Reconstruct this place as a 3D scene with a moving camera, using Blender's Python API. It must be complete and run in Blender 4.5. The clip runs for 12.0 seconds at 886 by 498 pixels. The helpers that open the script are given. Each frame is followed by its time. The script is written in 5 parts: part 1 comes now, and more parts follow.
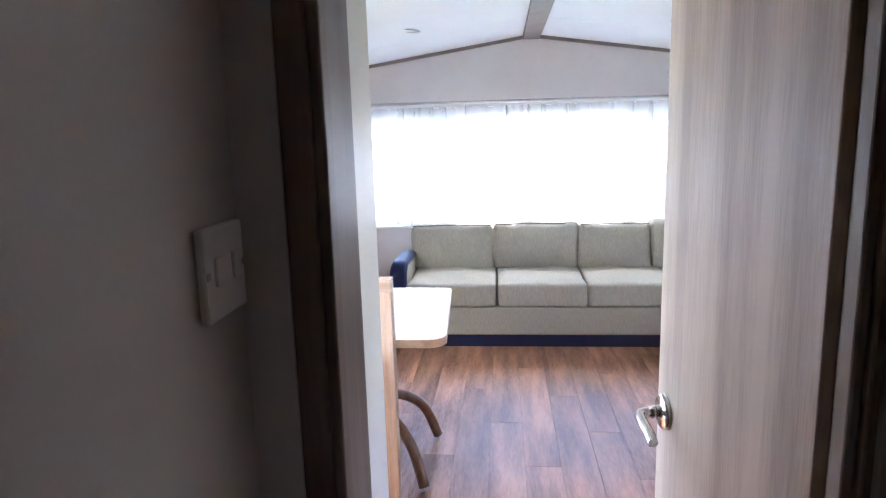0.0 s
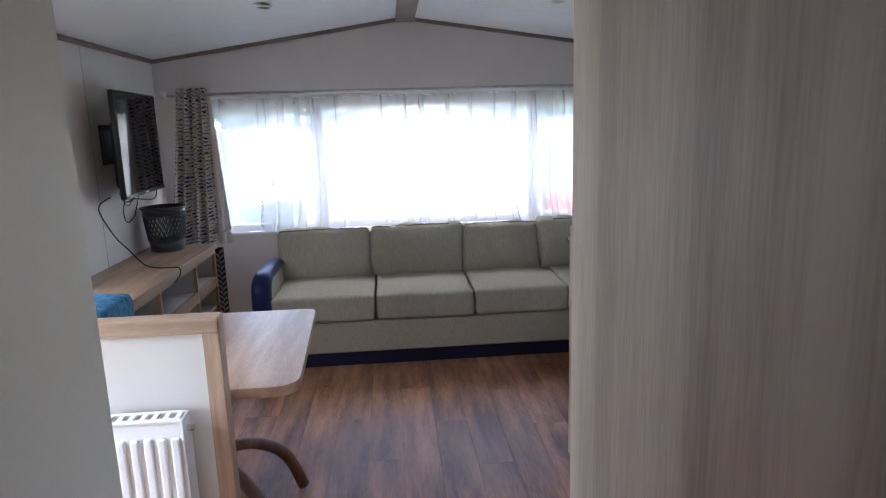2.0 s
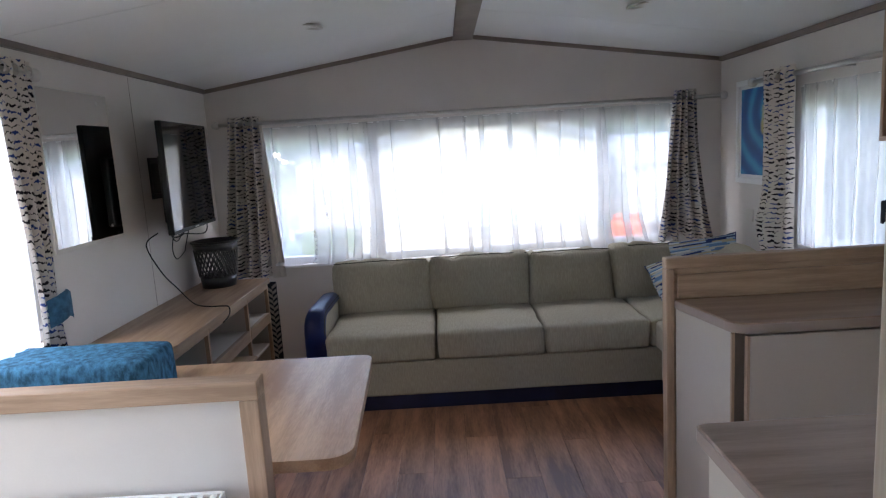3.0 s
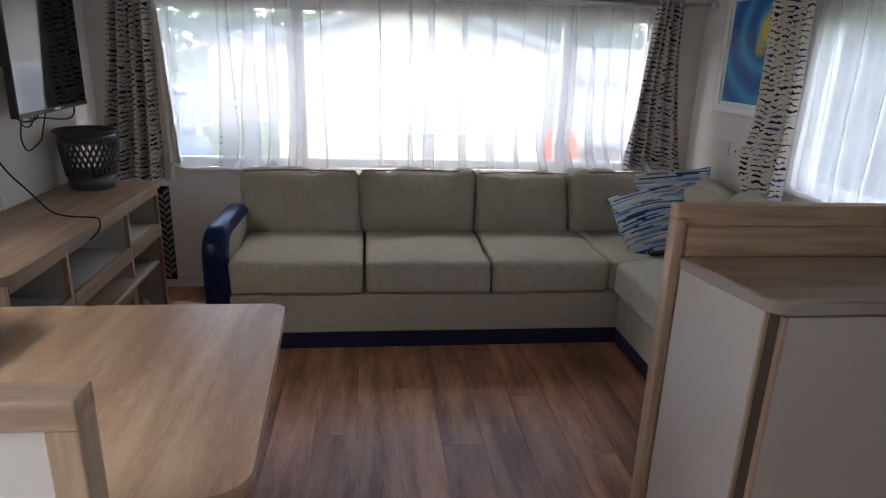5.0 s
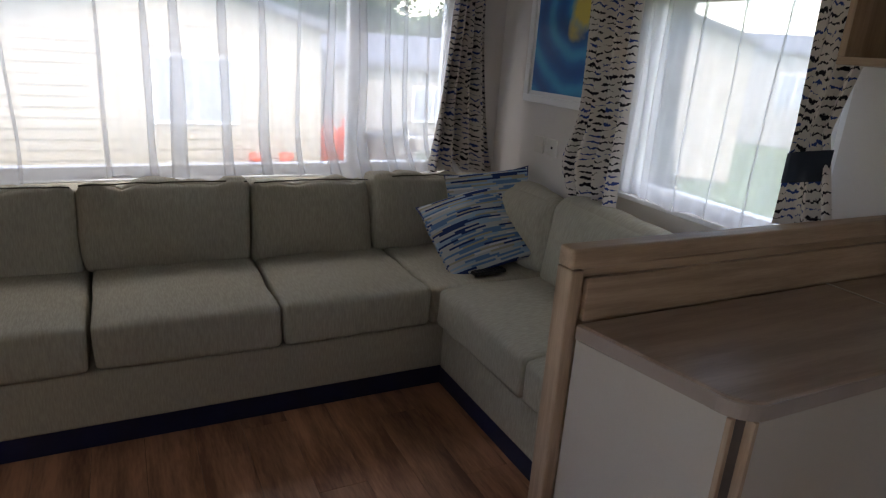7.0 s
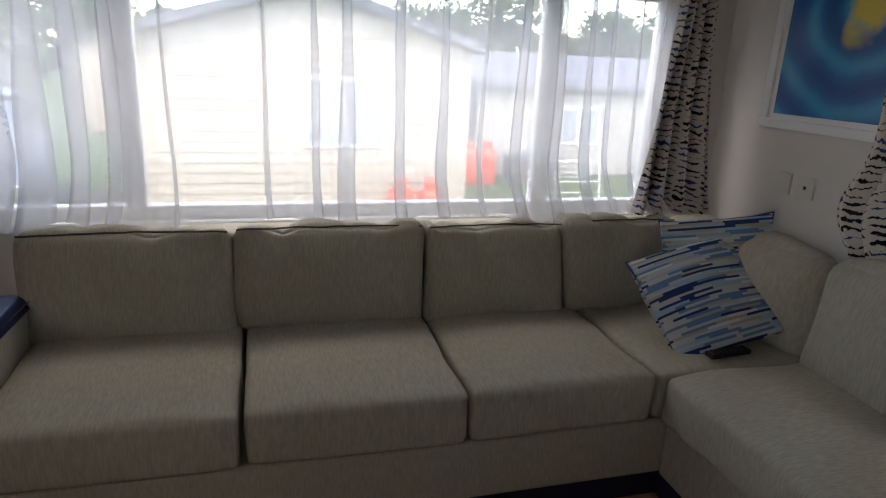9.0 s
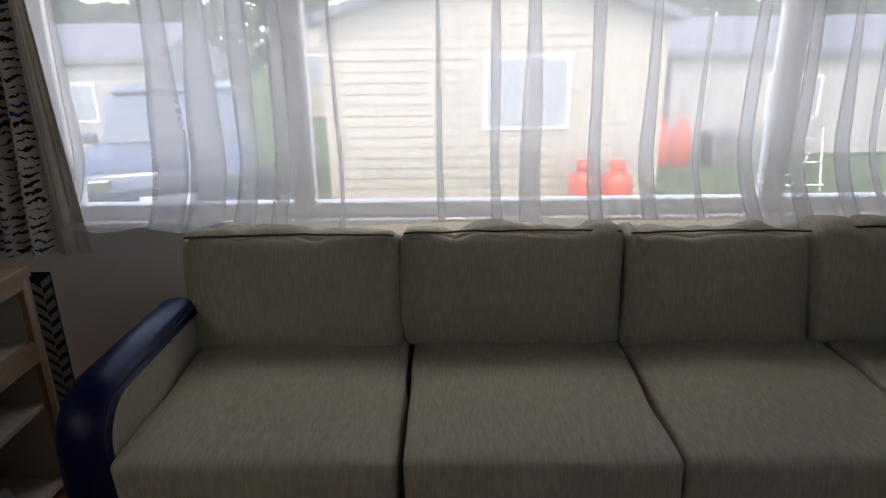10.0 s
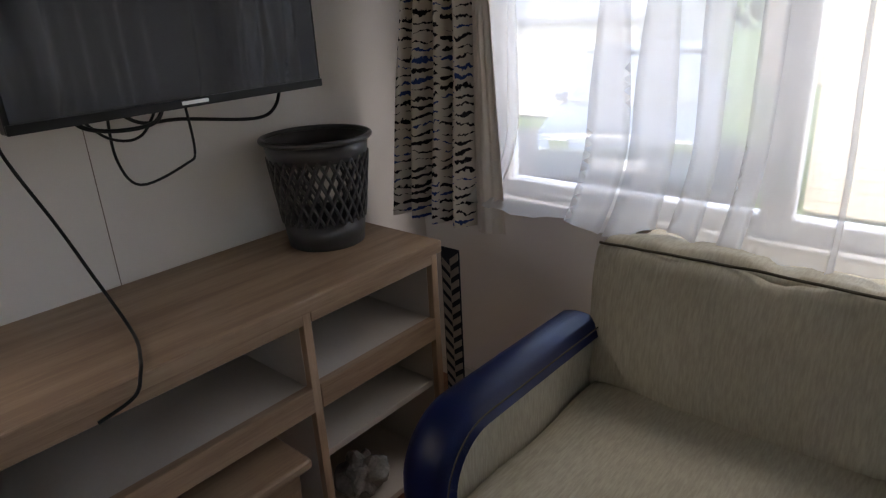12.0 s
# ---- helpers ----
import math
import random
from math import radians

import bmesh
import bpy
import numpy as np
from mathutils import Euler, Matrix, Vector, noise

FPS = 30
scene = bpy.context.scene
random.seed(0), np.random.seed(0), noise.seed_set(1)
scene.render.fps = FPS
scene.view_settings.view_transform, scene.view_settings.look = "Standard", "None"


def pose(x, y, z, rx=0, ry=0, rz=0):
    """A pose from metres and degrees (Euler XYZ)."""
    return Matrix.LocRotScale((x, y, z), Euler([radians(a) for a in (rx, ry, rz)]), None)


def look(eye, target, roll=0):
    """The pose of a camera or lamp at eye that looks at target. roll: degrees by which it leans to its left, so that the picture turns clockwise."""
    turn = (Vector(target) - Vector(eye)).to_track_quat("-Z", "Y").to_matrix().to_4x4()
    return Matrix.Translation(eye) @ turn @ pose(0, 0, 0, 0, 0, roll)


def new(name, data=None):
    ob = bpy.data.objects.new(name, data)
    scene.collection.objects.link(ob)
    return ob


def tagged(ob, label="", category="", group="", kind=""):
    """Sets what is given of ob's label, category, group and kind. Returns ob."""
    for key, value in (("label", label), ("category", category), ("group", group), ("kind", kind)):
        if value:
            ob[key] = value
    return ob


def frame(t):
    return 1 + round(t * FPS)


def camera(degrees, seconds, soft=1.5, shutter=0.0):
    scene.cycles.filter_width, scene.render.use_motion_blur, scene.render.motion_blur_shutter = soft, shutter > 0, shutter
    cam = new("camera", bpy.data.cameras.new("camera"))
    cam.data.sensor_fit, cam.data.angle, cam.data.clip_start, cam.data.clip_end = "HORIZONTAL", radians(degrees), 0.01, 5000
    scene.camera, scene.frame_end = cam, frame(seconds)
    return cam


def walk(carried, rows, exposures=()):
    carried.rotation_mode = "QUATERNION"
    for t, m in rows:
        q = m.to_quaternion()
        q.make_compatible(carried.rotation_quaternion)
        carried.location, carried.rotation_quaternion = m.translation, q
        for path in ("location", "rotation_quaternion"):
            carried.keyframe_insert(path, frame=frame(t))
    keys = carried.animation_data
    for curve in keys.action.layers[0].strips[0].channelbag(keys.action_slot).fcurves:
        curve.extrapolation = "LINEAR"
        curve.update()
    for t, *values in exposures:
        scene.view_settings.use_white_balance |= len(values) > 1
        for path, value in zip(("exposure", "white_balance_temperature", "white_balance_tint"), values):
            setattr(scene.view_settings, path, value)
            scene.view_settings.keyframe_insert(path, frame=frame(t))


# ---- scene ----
cam = camera(69.9, 12.0, soft=1.2)
PATH = [
    (0, (0.347, 0.235, 1.46), (0.158, 2.194, 1.103), -1.6),
    (0.5, (0.426, 0.398, 1.447), (0.387, 2.381, 1.188), -2.3),
    (1, (0.453, 0.526, 1.431), (0.466, 2.501, 1.118), -2.9),
    (1.5, (0.416, 0.59, 1.473), (0.589, 2.545, 1.089), -0.0),
    (2, (0.436, 0.692, 1.452), (0.587, 2.648, 1.065), -1.8),
    (2.5, (0.443, 0.862, 1.447), (0.459, 2.828, 1.079), -2.8),
    (2.7, (0.427, 0.918, 1.449), (0.41, 2.894, 1.142), -3.6),
    (4.3, (0.372, 1.405, 1.435), (0.376, 3.379, 1.112), -1.3),
    (4.5, (0.359, 1.459, 1.421), (0.422, 3.406, 0.968), 0.7),
    (5, (0.331, 1.601, 1.407), (0.558, 3.496, 0.808), 1.9),
    (5.5, (0.4, 1.792, 1.388), (0.602, 3.707, 0.847), 0.3),
    (6, (0.448, 1.971, 1.37), (0.903, 3.835, 0.806), 3.3),
    (6.5, (0.424, 2.167, 1.355), (1.111, 3.942, 0.738), 5.0),
    (6.7, (0.428, 2.23, 1.36), (1.32, 3.91, 0.741), 4.4),
    (8.3, (0.505, 2.762, 1.359), (1.25, 4.545, 0.844), 1.4),
    (8.5, (0.472, 2.798, 1.325), (1.252, 4.573, 0.832), 1.0),
    (9, (0.389, 2.946, 1.325), (0.913, 4.79, 0.755), 2.7),
    (9.5, (0.443, 3.171, 1.325), (0.546, 5.072, 0.714), 0.8),
    (10, (0.416, 3.307, 1.302), (0.392, 5.202, 0.662), -0.9),
    (10.5, (0.373, 3.48, 1.334), (0.475, 5.376, 0.706), -0.2),
    (11, (0.382, 3.631, 1.3), (0.152, 5.502, 0.631), -0.9),
    (11.5, (0.363, 3.712, 1.25), (-0.386, 5.438, 0.57), -1.0),
    (12, (0.278, 3.785, 1.274), (-0.962, 5.186, 0.568), -3.1),
]
EXPOSURES = [(0, 5.53, 6050, 19), (0.5, 5.23, 6050, 19), (1.0, 4.9, 6050, 19), (1.5, 4.4, 6150, 19), (2.0, 4.05, 6350, 19), (2.5, 3.75, 6550, 19), (4.5, 3.5, 6850, 19), (5.5, 3.5, 7200, 19), (6.5, 3.07, 7300, 19), (8.5, 2.7, 7400, 19), (9.0, 2.95, 7450, 19), (9.5, 2.8, 7450, 19), (10.5, 2.55, 7500, 19), (11.0, 2.55, 7500, 19), (11.5, 2.66, 7550, 19), (12, 3.28, 7700, 19)]
walk(cam, [(t, look(eye, target, roll)) for t, eye, target, roll in PATH], EXPOSURES)

# ---- world, sun ----
SUN_DIR = Vector((0.10, 0.50, -0.86)).normalized()
world = bpy.data.worlds.new("sky")
scene.world = world
world.use_nodes = True
wn, wl = world.node_tree.nodes, world.node_tree.links
sky = wn.new("ShaderNodeTexSky")
sky.sky_type, sky.sun_disc = "NISHITA", False
sky.sun_elevation = math.asin(-SUN_DIR.z)
sky.sun_rotation = math.atan2(-SUN_DIR.x, -SUN_DIR.y)
wl.new(sky.outputs[0], wn["Background"].inputs[0])
wn["Background"].inputs[1].default_value = 0.15
sun = new("sun", bpy.data.lights.new("sun", "SUN"))
sun.data.energy, sun.data.angle, sun.data.color = 0.5, radians(11), (1.0, 0.95, 0.88)
sun.matrix_world = look((0, 0, 30), Vector((0, 0, 30)) + SUN_DIR)


def sky_lamp(name, eye, toward, width, height, power):
    """Stands in for the light that the open sky sends down through a window."""
    ob = new(name, bpy.data.lights.new(name, "AREA"))
    ob.data.shape, ob.data.size, ob.data.size_y = "RECTANGLE", width, height
    ob.data.energy, ob.data.color = power, (0.90, 0.95, 1.0)
    ob.matrix_world = look(eye, toward)
    return ob


sky_lamp("sky_end_window", (0.56, 5.95, 2.42), (0.56, 4.6, 0.75), 2.8, 0.75, 8.5)
sky_lamp("sky_table_window", (-1.75, 2.9, 2.45), (-0.6, 2.9, 0.9), 0.95, 0.75, 7.5)
sky_lamp("sky_outer_door", (-1.75, 1.85, 2.45), (-0.5, 1.85, 0.6), 0.8, 0.75, 7.5)
sky_lamp("sky_side_window", (2.85, 3.87, 2.4), (1.6, 3.87, 0.9), 0.8, 0.7, 2.0)
# Fill lamp outside an added, unseen opening; brightens the closet panel.
sky_lamp("fill_over_worktop", (2.85, 1.95, 2.35), (1.2, 1.6, 1.0), 0.8, 0.7, 4.0)


# ---- materials ----
def mat(name, col, rough=0.6, metal=0.0, vary=0.12, scale=6.0, fine=120.0, bump=0.1, stretch=(1, 1, 1), col2=None, spec=0.5, rand=0.0):
    """A surface with a coarse and a fine variation of its colour and a fine relief."""
    m = bpy.data.materials.new(name)
    m.use_nodes = True
    n, l = m.node_tree.nodes, m.node_tree.links
    b = n["Principled BSDF"]
    b.inputs["Roughness"].default_value, b.inputs["Metallic"].default_value = rough, metal
    b.inputs["Specular IOR Level"].default_value = spec
    tc, mp = n.new("ShaderNodeTexCoord"), n.new("ShaderNodeMapping")
    mp.inputs["Scale"].default_value = stretch
    l.new(tc.outputs["Object"], mp.inputs[0])
    if rand:
        info, add = n.new("ShaderNodeObjectInfo"), n.new("ShaderNodeVectorMath")
        add.operation = "MULTIPLY_ADD"
        add.inputs[1].default_value = (37, 21, 13)
        l.new(info.outputs["Random"], add.inputs[0])
        l.new(tc.outputs["Object"], add.inputs[2])
        l.new(add.outputs[0], mp.inputs[0])
    a, f = n.new("ShaderNodeTexNoise"), n.new("ShaderNodeTexNoise")
    a.inputs["Scale"].default_value, f.inputs["Scale"].default_value = scale, fine
    a.inputs["Detail"].default_value = 6
    l.new(mp.outputs[0], a.inputs[0])
    l.new(mp.outputs[0], f.inputs[0])
    mix = n.new("ShaderNodeMath")
    mix.operation = "MULTIPLY_ADD"
    mix.inputs[1].default_value = 0.3
    l.new(f.outputs[0], mix.inputs[0])
    l.new(a.outputs[0], mix.inputs[2])
    ramp = n.new("ShaderNodeValToRGB")
    c2 = col2 or tuple(c * (1 - vary) for c in col)
    ramp.color_ramp.elements[0].position, ramp.color_ramp.elements[1].position = 0.5, 0.82
    ramp.color_ramp.elements[0].color, ramp.color_ramp.elements[1].color = (*c2, 1), (*col, 1)
    l.new(mix.outputs[0], ramp.inputs[0])
    out = ramp.outputs[0]
    if rand:
        hsv, mr = n.new("ShaderNodeHueSaturation"), n.new("ShaderNodeMapRange")
        mr.inputs[3].default_value, mr.inputs[4].default_value = 1 - rand, 1 + rand
        l.new(info.outputs["Random"], mr.inputs[0])
        l.new(mr.outputs[0], hsv.inputs["Value"])
        l.new(out, hsv.inputs["Color"])
        out = hsv.outputs[0]
    l.new(out, b.inputs["Base Color"])
    if bump:
        bp = n.new("ShaderNodeBump")
        bp.inputs["Strength"].default_value, bp.inputs["Distance"].default_value = bump, 0.002
        l.new(mix.outputs[0], bp.inputs["Height"])
        l.new(bp.outputs[0], b.inputs["Normal"])
    return m


WALL = mat("wall_board", (0.68, 0.635, 0.60), 0.55, vary=0.06, scale=3, fine=260, bump=0.12)
CEIL = mat("ceiling_board", (0.74, 0.74, 0.73), 0.6, vary=0.04, scale=2, fine=200, bump=0.06)
TRIM = mat("taupe_trim", (0.24, 0.19, 0.16), 0.5, vary=0.2, scale=8, fine=90, stretch=(1, 1, 1))
OAK_Y = mat("oak_along_y", (0.48, 0.33, 0.22), 0.5, scale=9, fine=70, stretch=(5, 0.35, 5), col2=(0.33, 0.215, 0.14), bump=0.15)
OAK_X = mat("oak_along_x", (0.48, 0.33, 0.22), 0.5, scale=9, fine=70, stretch=(0.35, 5, 5), col2=(0.33, 0.215, 0.14), bump=0.15)
OAK_Z = mat("oak_upright", (0.48, 0.33, 0.22), 0.5, scale=9, fine=70, stretch=(5, 5, 0.35), col2=(0.33, 0.215, 0.14), bump=0.15)
DOOR_OAK = mat("grey_oak_upright", (0.56, 0.45, 0.365), 0.42, scale=3.6, fine=75, stretch=(4, 4, 0.22), col2=(0.33, 0.24, 0.185), bump=0.35)
WORKTOP = mat("brown_oak_worktop", (0.36, 0.25, 0.185), 0.34, scale=6, fine=60, stretch=(0.4, 4, 4), col2=(0.24, 0.16, 0.115), bump=0.06)
FRAME_OAK = mat("dark_brown_oak_lining", (0.22, 0.155, 0.12), 0.45, scale=5, fine=75, stretch=(4, 4, 0.3), col2=(0.14, 0.095, 0.07), bump=0.3)
TABLE_OAK = mat("pale_oak_top", (0.61, 0.40, 0.245), 0.36, scale=4, fine=60, stretch=(3.4, 0.4, 3), col2=(0.36, 0.21, 0.12), bump=0.08)
FLOOR_WOOD = mat("vinyl_plank", (0.47, 0.232, 0.128), 0.42, scale=5, fine=50, stretch=(2.4, 0.33, 3), col2=(0.16, 0.066, 0.034), bump=0.1, rand=0.16)
GAP = mat("dark_joint", (0.05, 0.03, 0.022), 0.8)
SOFA = mat("sage_grey_weave", (0.43, 0.392, 0.308), 0.92, vary=0.2, scale=95, fine=330, bump=0.5, stretch=(2.2, 0.32, 0.32), spec=0.12)
SOFA_SIDE = mat("sage_grey_weave_side", (0.43, 0.392, 0.308), 0.92, vary=0.2, scale=95, fine=330, bump=0.5, stretch=(0.32, 2.2, 0.32), spec=0.12)
SHELF_OAK = mat("brown_oak_shelf", (0.36, 0.245, 0.16), 0.45, scale=7, fine=70, stretch=(5, 0.35, 5), col2=(0.24, 0.15, 0.095), bump=0.15)
PIPING = mat("dark_piping", (0.10, 0.09, 0.07), 0.9, spec=0.1)
NAVY = mat("navy_leatherette", (0.010, 0.021, 0.11), 0.3, vary=0.3, scale=10, fine=300, bump=0.25)
# Darker copy of the navy; the shade low on the sofa is in its colour.
NAVY_SHADED = mat("navy_in_shade", (0.006, 0.011, 0.05), 0.5, vary=0.3, scale=10, bump=0.05)
LINING = mat("cream_curtain_lining", (0.66, 0.60, 0.55), 0.9, vary=0.08, scale=9, fine=320, bump=0.3, spec=0.1)
EDGING = mat("taupe_edging", (0.34, 0.265, 0.22), 0.45, vary=0.1, scale=9, fine=90, bump=0.05)
CREAM = mat("cream_panel", (0.66, 0.62, 0.57), 0.45, vary=0.05, scale=4, fine=200, bump=0.04)
WHITE = mat("white_upvc", (0.82, 0.82, 0.82), 0.35, vary=0.04, scale=4, bump=0.02)
ENAMEL = mat("white_enamel", (0.83, 0.82, 0.79), 0.3, vary=0.03, scale=4, bump=0.02)
STEEL = mat("brushed_steel", (0.62, 0.60, 0.57), 0.28, 1.0, vary=0.1, scale=20, bump=0.05)
CHROME = mat("chrome", (0.75, 0.74, 0.72), 0.14, 1.0, vary=0.05, scale=20, bump=0)
BLACK = mat("black_plastic", (0.009, 0.009, 0.010), 0.4, vary=0.2, scale=20, bump=0.05, spec=0.28)
BASKET = mat("charcoal_plastic", (0.055, 0.053, 0.055), 0.32, vary=0.2, scale=20, bump=0.05)
SCREEN = mat("tv_glass", (0.006, 0.006, 0.008), 0.05, vary=0.1, bump=0, spec=0.4)
MIRROR = mat("mirror_silver", (0.86, 0.88, 0.87), 0.01, 1.0, vary=0.01, bump=0)
BLUE = mat("blue_woven_fabric", (0.06, 0.20, 0.33), 0.9, vary=0.65, scale=55, fine=300, bump=0.6, stretch=(1, 1, 0.5), spec=0.1)
SLATE = mat("dark_tieback", (0.03, 0.036, 0.05), 0.9, bump=0.4, spec=0.1)
DENIM = mat("denim_tieback", (0.06, 0.16, 0.26), 0.9, vary=0.4, scale=40, bump=0.4, spec=0.1)
WALNUT = mat("bent_beech_stained", (0.22, 0.105, 0.05), 0.4, scale=10, fine=60, stretch=(3, 3, 1), col2=(0.12, 0.05, 0.025))
CABINET = mat("cabinet_cream", (0.51, 0.445, 0.375), 0.42, vary=0.06, scale=4, fine=200, bump=0.04)
SHELF_IN = mat("pale_shelf_lining", (0.52, 0.47, 0.42), 0.5, vary=0.08, scale=4, bump=0.05)
SIDING = mat("cream_siding", (0.45, 0.395, 0.295), 0.6, vary=0.05, scale=1.5, fine=40, bump=0.05)
SIDING_G = mat("pale_siding", (0.38, 0.36, 0.31), 0.6, vary=0.05, scale=1.5, fine=40, bump=0.05)
ROOF = mat("grey_roof", (0.16, 0.17, 0.18), 0.7, vary=0.25, scale=5, fine=60)
GRASS = mat("grass", (0.10, 0.16, 0.045), 0.9, col2=(0.055, 0.09, 0.03), scale=1.3, fine=40, bump=0.8)
ROAD = mat("tarmac", (0.085, 0.083, 0.08), 0.85, vary=0.3, scale=2, fine=80, bump=0.4)
SKIRT = mat("brown_skirting", (0.16, 0.13, 0.11), 0.7, vary=0.2)
GAS = mat("orange_gas_paint", (0.72, 0.10, 0.03), 0.4, vary=0.15, scale=8)
CAR = mat("silver_blue_car_paint", (0.13, 0.16, 0.19), 0.22, 0.4, vary=0.05)
GLASSDARK = mat("dark_vehicle_glass", (0.12, 0.15, 0.17), 0.06, vary=0.1, bump=0)
# Pale grey holds the sky's reflection and the nets behind the panes.
PALE_GLASS = mat("sky_and_net_glass", (0.36, 0.39, 0.41), 0.12, vary=0.1, bump=0)
LEAF = mat("leaves", (0.075, 0.12, 0.045), 0.7, col2=(0.035, 0.06, 0.02), scale=2, fine=20)
BARK = mat("bark", (0.10, 0.075, 0.055), 0.9, scale=6, stretch=(2, 2, 0.5))
CLEARBAG = mat("crumpled_film", (0.30, 0.29, 0.275), 0.12, vary=0.3, scale=30, bump=0.6)
HERRING = mat("zigzag_strap", (0.32, 0.30, 0.28), 0.8)


def pane_glass():
    m = bpy.data.materials.new("window_glass")
    m.use_nodes = True
    n, l = m.node_tree.nodes, m.node_tree.links
    t, g, x = n.new("ShaderNodeBsdfTransparent"), n.new("ShaderNodeBsdfGlossy"), n.new("ShaderNodeMixShader")
    g.inputs["Roughness"].default_value = 0.02
    fr = n.new("ShaderNodeFresnel")
    fr.inputs[0].default_value = 1.45
    l.new(fr.outputs[0], x.inputs[0])
    l.new(t.outputs[0], x.inputs[1])
    l.new(g.outputs[0], x.inputs[2])
    l.new(x.outputs[0], n["Material Output"].inputs[0])
    return m


def net_cloth():
    """Sheer voile: mostly open, the threads scatter light to both sides."""
    m = bpy.data.materials.new("white_voile")
    m.use_nodes = True
    n, l = m.node_tree.nodes, m.node_tree.links
    t, d, tl = n.new("ShaderNodeBsdfTransparent"), n.new("ShaderNodeBsdfDiffuse"), n.new("ShaderNodeBsdfTranslucent")
    d.inputs[0].default_value = tl.inputs[0].default_value = (0.90, 0.89, 0.89, 1)
    th, x = n.new("ShaderNodeMixShader"), n.new("ShaderNodeMixShader")
    th.inputs[0].default_value = 0.62
    l.new(d.outputs[0], th.inputs[1])
    l.new(tl.outputs[0], th.inputs[2])
    uv, nz, mr = n.new("ShaderNodeUVMap"), n.new("ShaderNodeTexNoise"), n.new("ShaderNodeMapRange")
    nz.inputs["Scale"].default_value = 5
    mr.inputs[3].default_value, mr.inputs[4].default_value = NET_LOW, NET_HIGH
    l.new(uv.outputs[0], nz.inputs[0])
    l.new(nz.outputs[0], mr.inputs[0])
    l.new(mr.outputs[0], x.inputs[0])
    l.new(t.outputs[0], x.inputs[1])
    l.new(th.outputs[0], x.inputs[2])
    l.new(x.outputs[0], n["Material Output"].inputs[0])
    return m


def curtain_cloth():
    """Cream cloth printed with columns of ragged, tapering dashes in black and navy."""
    m = mat("dashed_curtain", (0.62, 0.57, 0.52), 0.85, bump=0.3, spec=0.1)
    n, l = m.node_tree.nodes, m.node_tree.links
    uv, sp, nz = n.new("ShaderNodeUVMap"), n.new("ShaderNodeSeparateXYZ"), n.new("ShaderNodeTexNoise")
    nz.inputs["Scale"].default_value, nz.inputs["Detail"].default_value = 22, 3
    l.new(uv.outputs[0], nz.inputs[0])
    l.new(uv.outputs[0], sp.inputs[0])

    def op(kind, a, b=0.0, c=0.0):
        o = n.new("ShaderNodeMath")
        o.operation = kind
        for i, v in enumerate((a, b, c)):
            if isinstance(v, (int, float)):
                o.inputs[i].default_value = v
            else:
                l.new(v, o.inputs[i])
        return o.outputs[0]

    def chance(a, b):
        cb, w = n.new("ShaderNodeCombineXYZ"), n.new("ShaderNodeTexWhiteNoise")
        l.new(a, cb.inputs[0])
        if b is not None:
            l.new(b, cb.inputs[1])
        l.new(cb.outputs[0], w.inputs[0])
        return w.outputs[0]

    wob = op("SUBTRACT", nz.outputs[0], 0.5)
    across = op("ADD", op("MULTIPLY", sp.outputs[0], 11.0), op("MULTIPLY", wob, 0.3))
    col = op("FLOOR", across)
    down = op("ADD", op("ADD", op("MULTIPLY", sp.outputs[1], 40.0), op("MULTIPLY", wob, 1.7)), op("MULTIPLY", chance(col, None), 7.0))
    row = op("FLOOR", down)
    r = chance(row, col)
    g = op("ADD", op("FRACT", across), op("MULTIPLY", op("SUBTRACT", r, 0.5), 0.22))
    taper = op("SUBTRACT", 1.0, op("POWER", op("ABSOLUTE", op("MULTIPLY_ADD", g, 2.0, -1.0)), 5.0))
    fine = n.new("ShaderNodeTexNoise")
    fine.inputs["Scale"].default_value = 75
    l.new(uv.outputs[0], fine.inputs[0])
    ragged = op("MULTIPLY_ADD", fine.outputs[0], 0.5, -0.25)
    half = op("MULTIPLY", op("ADD", op("MULTIPLY_ADD", r, 0.2, 0.07), ragged), taper)
    edge = op("SUBTRACT", half, op("ABSOLUTE", op("SUBTRACT", op("FRACT", down), 0.5)))
    st = n.new("ShaderNodeMapRange")
    st.inputs[1].default_value, st.inputs[2].default_value = -0.02, 0.05
    l.new(edge, st.inputs[0])
    r2 = n.new("ShaderNodeValToRGB")
    r2.color_ramp.interpolation = "CONSTANT"
    r2.color_ramp.elements[0].color = (0.018, 0.016, 0.022, 1)
    r2.color_ramp.elements[1].position, r2.color_ramp.elements[1].color = 0.68, (0.03, 0.06, 0.22, 1)
    l.new(chance(col, row), r2.inputs[0])
    mx = n.new("ShaderNodeMix")
    mx.data_type = "RGBA"
    l.new(st.outputs[0], mx.inputs[0])
    mx.inputs[6].default_value = (0.64, 0.585, 0.54, 1)
    l.new(r2.outputs[0], mx.inputs[7])
    l.new(mx.outputs[2], n["Principled BSDF"].inputs["Base Color"])
    return m


